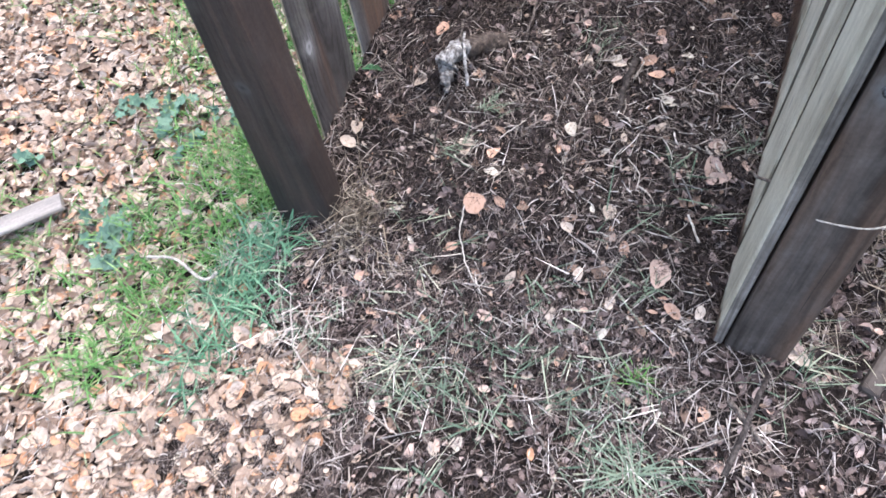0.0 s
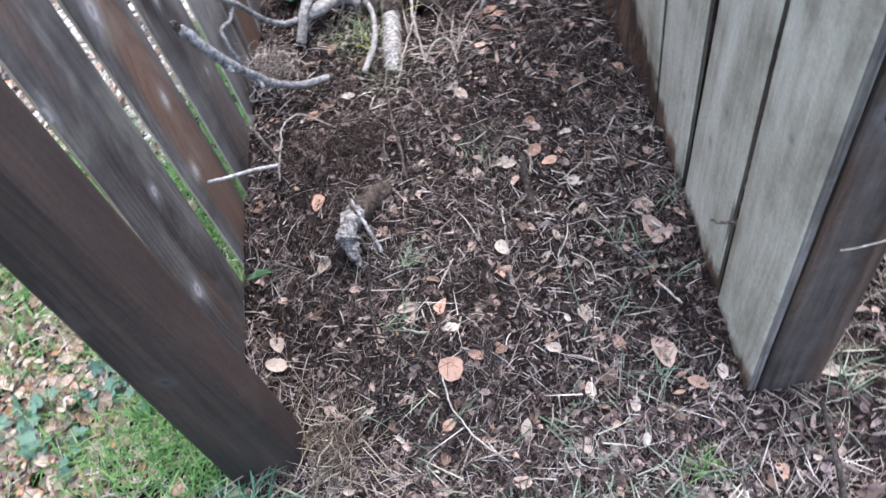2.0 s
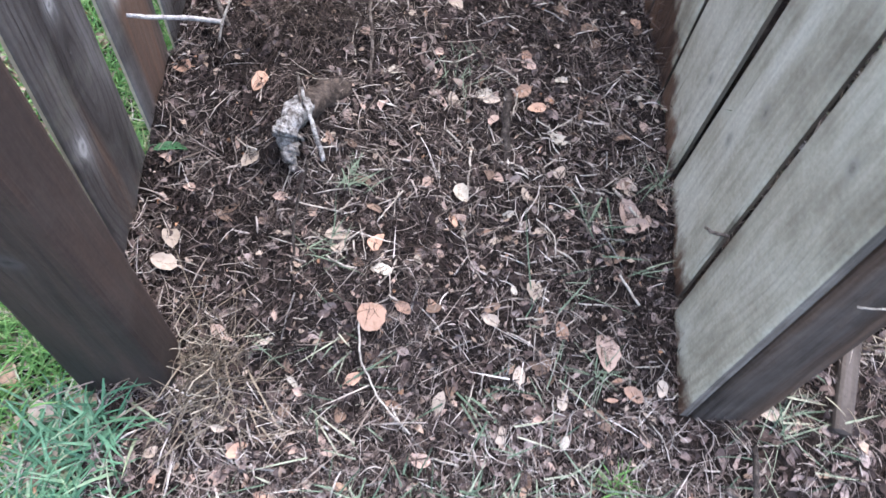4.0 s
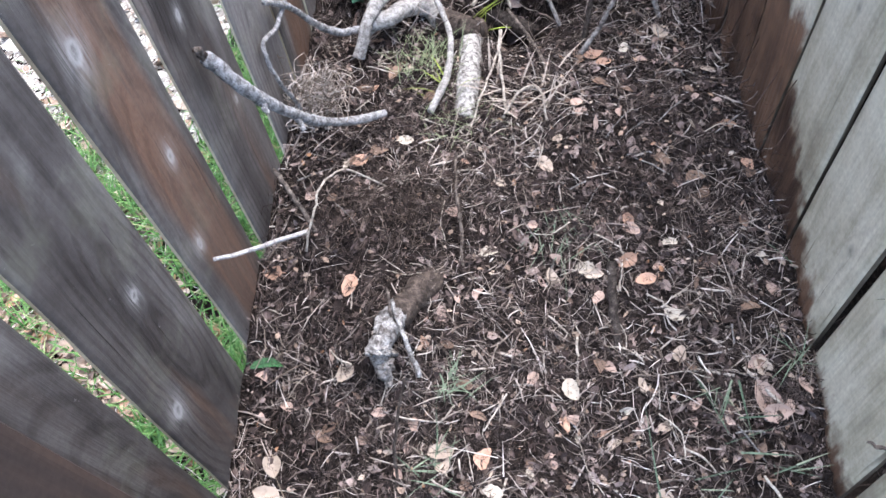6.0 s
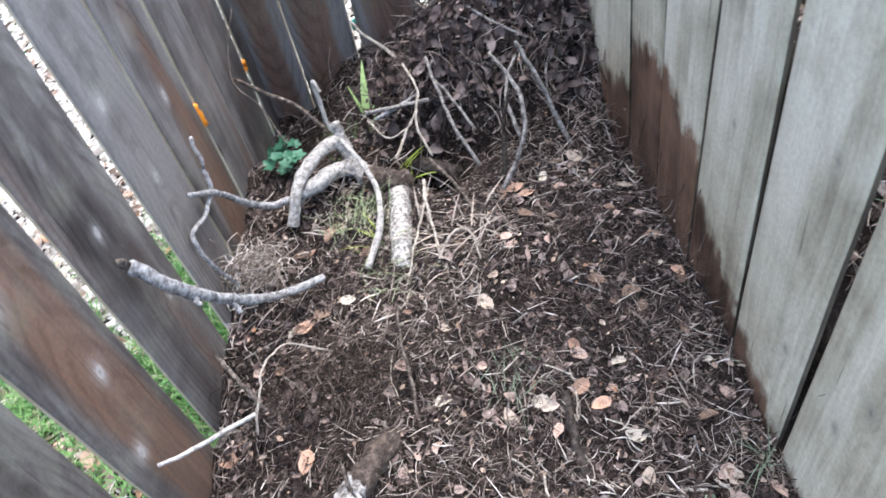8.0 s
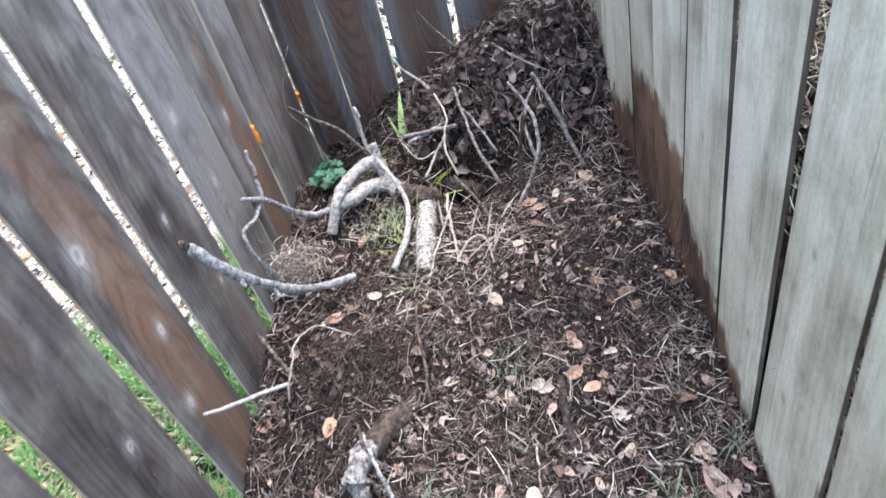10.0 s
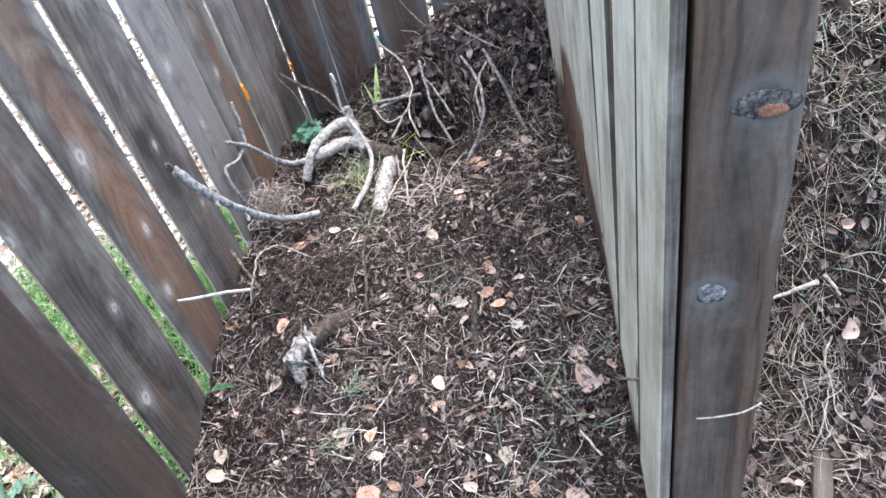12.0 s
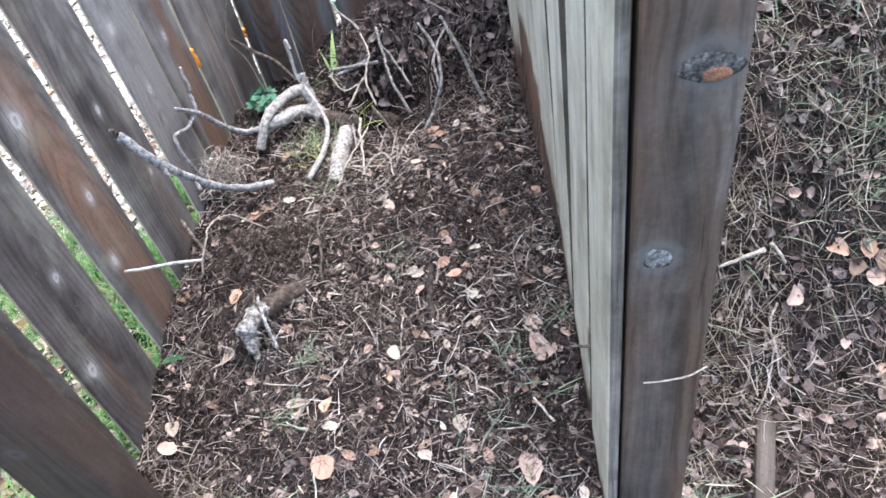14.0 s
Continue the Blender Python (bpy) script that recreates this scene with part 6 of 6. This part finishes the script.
leaf_rng = np.random.default_rng(404)
for k in range(70):
    x, y = leaf_rng.uniform(0.02, 0.95), leaf_rng.uniform(-0.42, -0.05)
    if 0.73 < x and y > -0.10:
        continue
    mat, label = KINDS["tpcbbbbo"[int(leaf_rng.integers(0, 8))]]
    drop_leaf(x, y, leaf_rng.uniform(0.014, 0.028), mat, 700 + k, label, lift=leaf_rng.uniform(0.003, 0.009), tilt=0.6, wide=leaf_rng.uniform(0.7, 1.2), curl=leaf_rng.uniform(0.3, 2.4))
for k in range(170):
    x, y = leaf_rng.uniform(0.03, 0.72), leaf_rng.uniform(-0.14, 1.0) if k < 130 else leaf_rng.uniform(-0.14, 0.35)
    if leaf_rng.uniform() > bare(np.array(x), np.array(y)):
        continue
    mat, label = KINDS["tpcbbpbo"[int(leaf_rng.integers(0, 8))]]
    drop_leaf(x, y, leaf_rng.uniform(0.012, 0.026), mat, 500 + k, label, lift=leaf_rng.uniform(0.003, 0.009), tilt=0.6, wide=leaf_rng.uniform(0.6, 1.15), curl=leaf_rng.uniform(0.2, 2.2))
for k, (a, b, r) in enumerate((((0.60, 0.372, 0.112), (0.655, 0.364, 0.112), 0.0022), ((0.668, 0.375, 0.115), (0.708, 0.325, 0.110), 0.0024), ((0.455, 0.412, 0.122), (0.452, 0.345, 0.118), 0.0018),
                               ((0.300, 0.245, 0.125), (0.312, 0.165, 0.105), 0.0012), ((0.672, 0.24, 0.10), (0.70, 0.20, 0.09), 0.002), ((0.36, 0.33, 0.125), (0.33, 0.28, 0.125), 0.0011))):
    thing("straw_stalk", limb("straw_stalk", (a, tuple((u + v) / 2 for u, v in zip(a, b)), b), r, r, PALE_TWIG, n=8, sides=6, seed=130 + k),
          "pale broken straw stalk lying on compost", "straw", "straw stalks")
thing("plastic_scrap", limb("plastic_scrap", ((0.243, 1.474, 0.195), (0.242, 1.474, 0.220)), 0.006, 0.006, TEAL_SCRAP, n=4, sides=8, seed=7), "turquoise scrap caught between the back boards", "scrap")
thing("orange_flake", limb("orange_flake", ((-0.003, 1.040, 0.322), (-0.003, 1.040, 0.365)), 0.008, 0.006, ORANGE_SCRAP, n=5, sides=8, seed=8), "bright orange flake caught between fence boards", "scrap")
thing("orange_flake", limb("orange_flake", ((-0.004, 1.388, 0.200), (-0.004, 1.388, 0.222)), 0.007, 0.006, ORANGE_SCRAP, n=5, sides=8, seed=9), "small orange flake caught in the corner gap", "scrap")
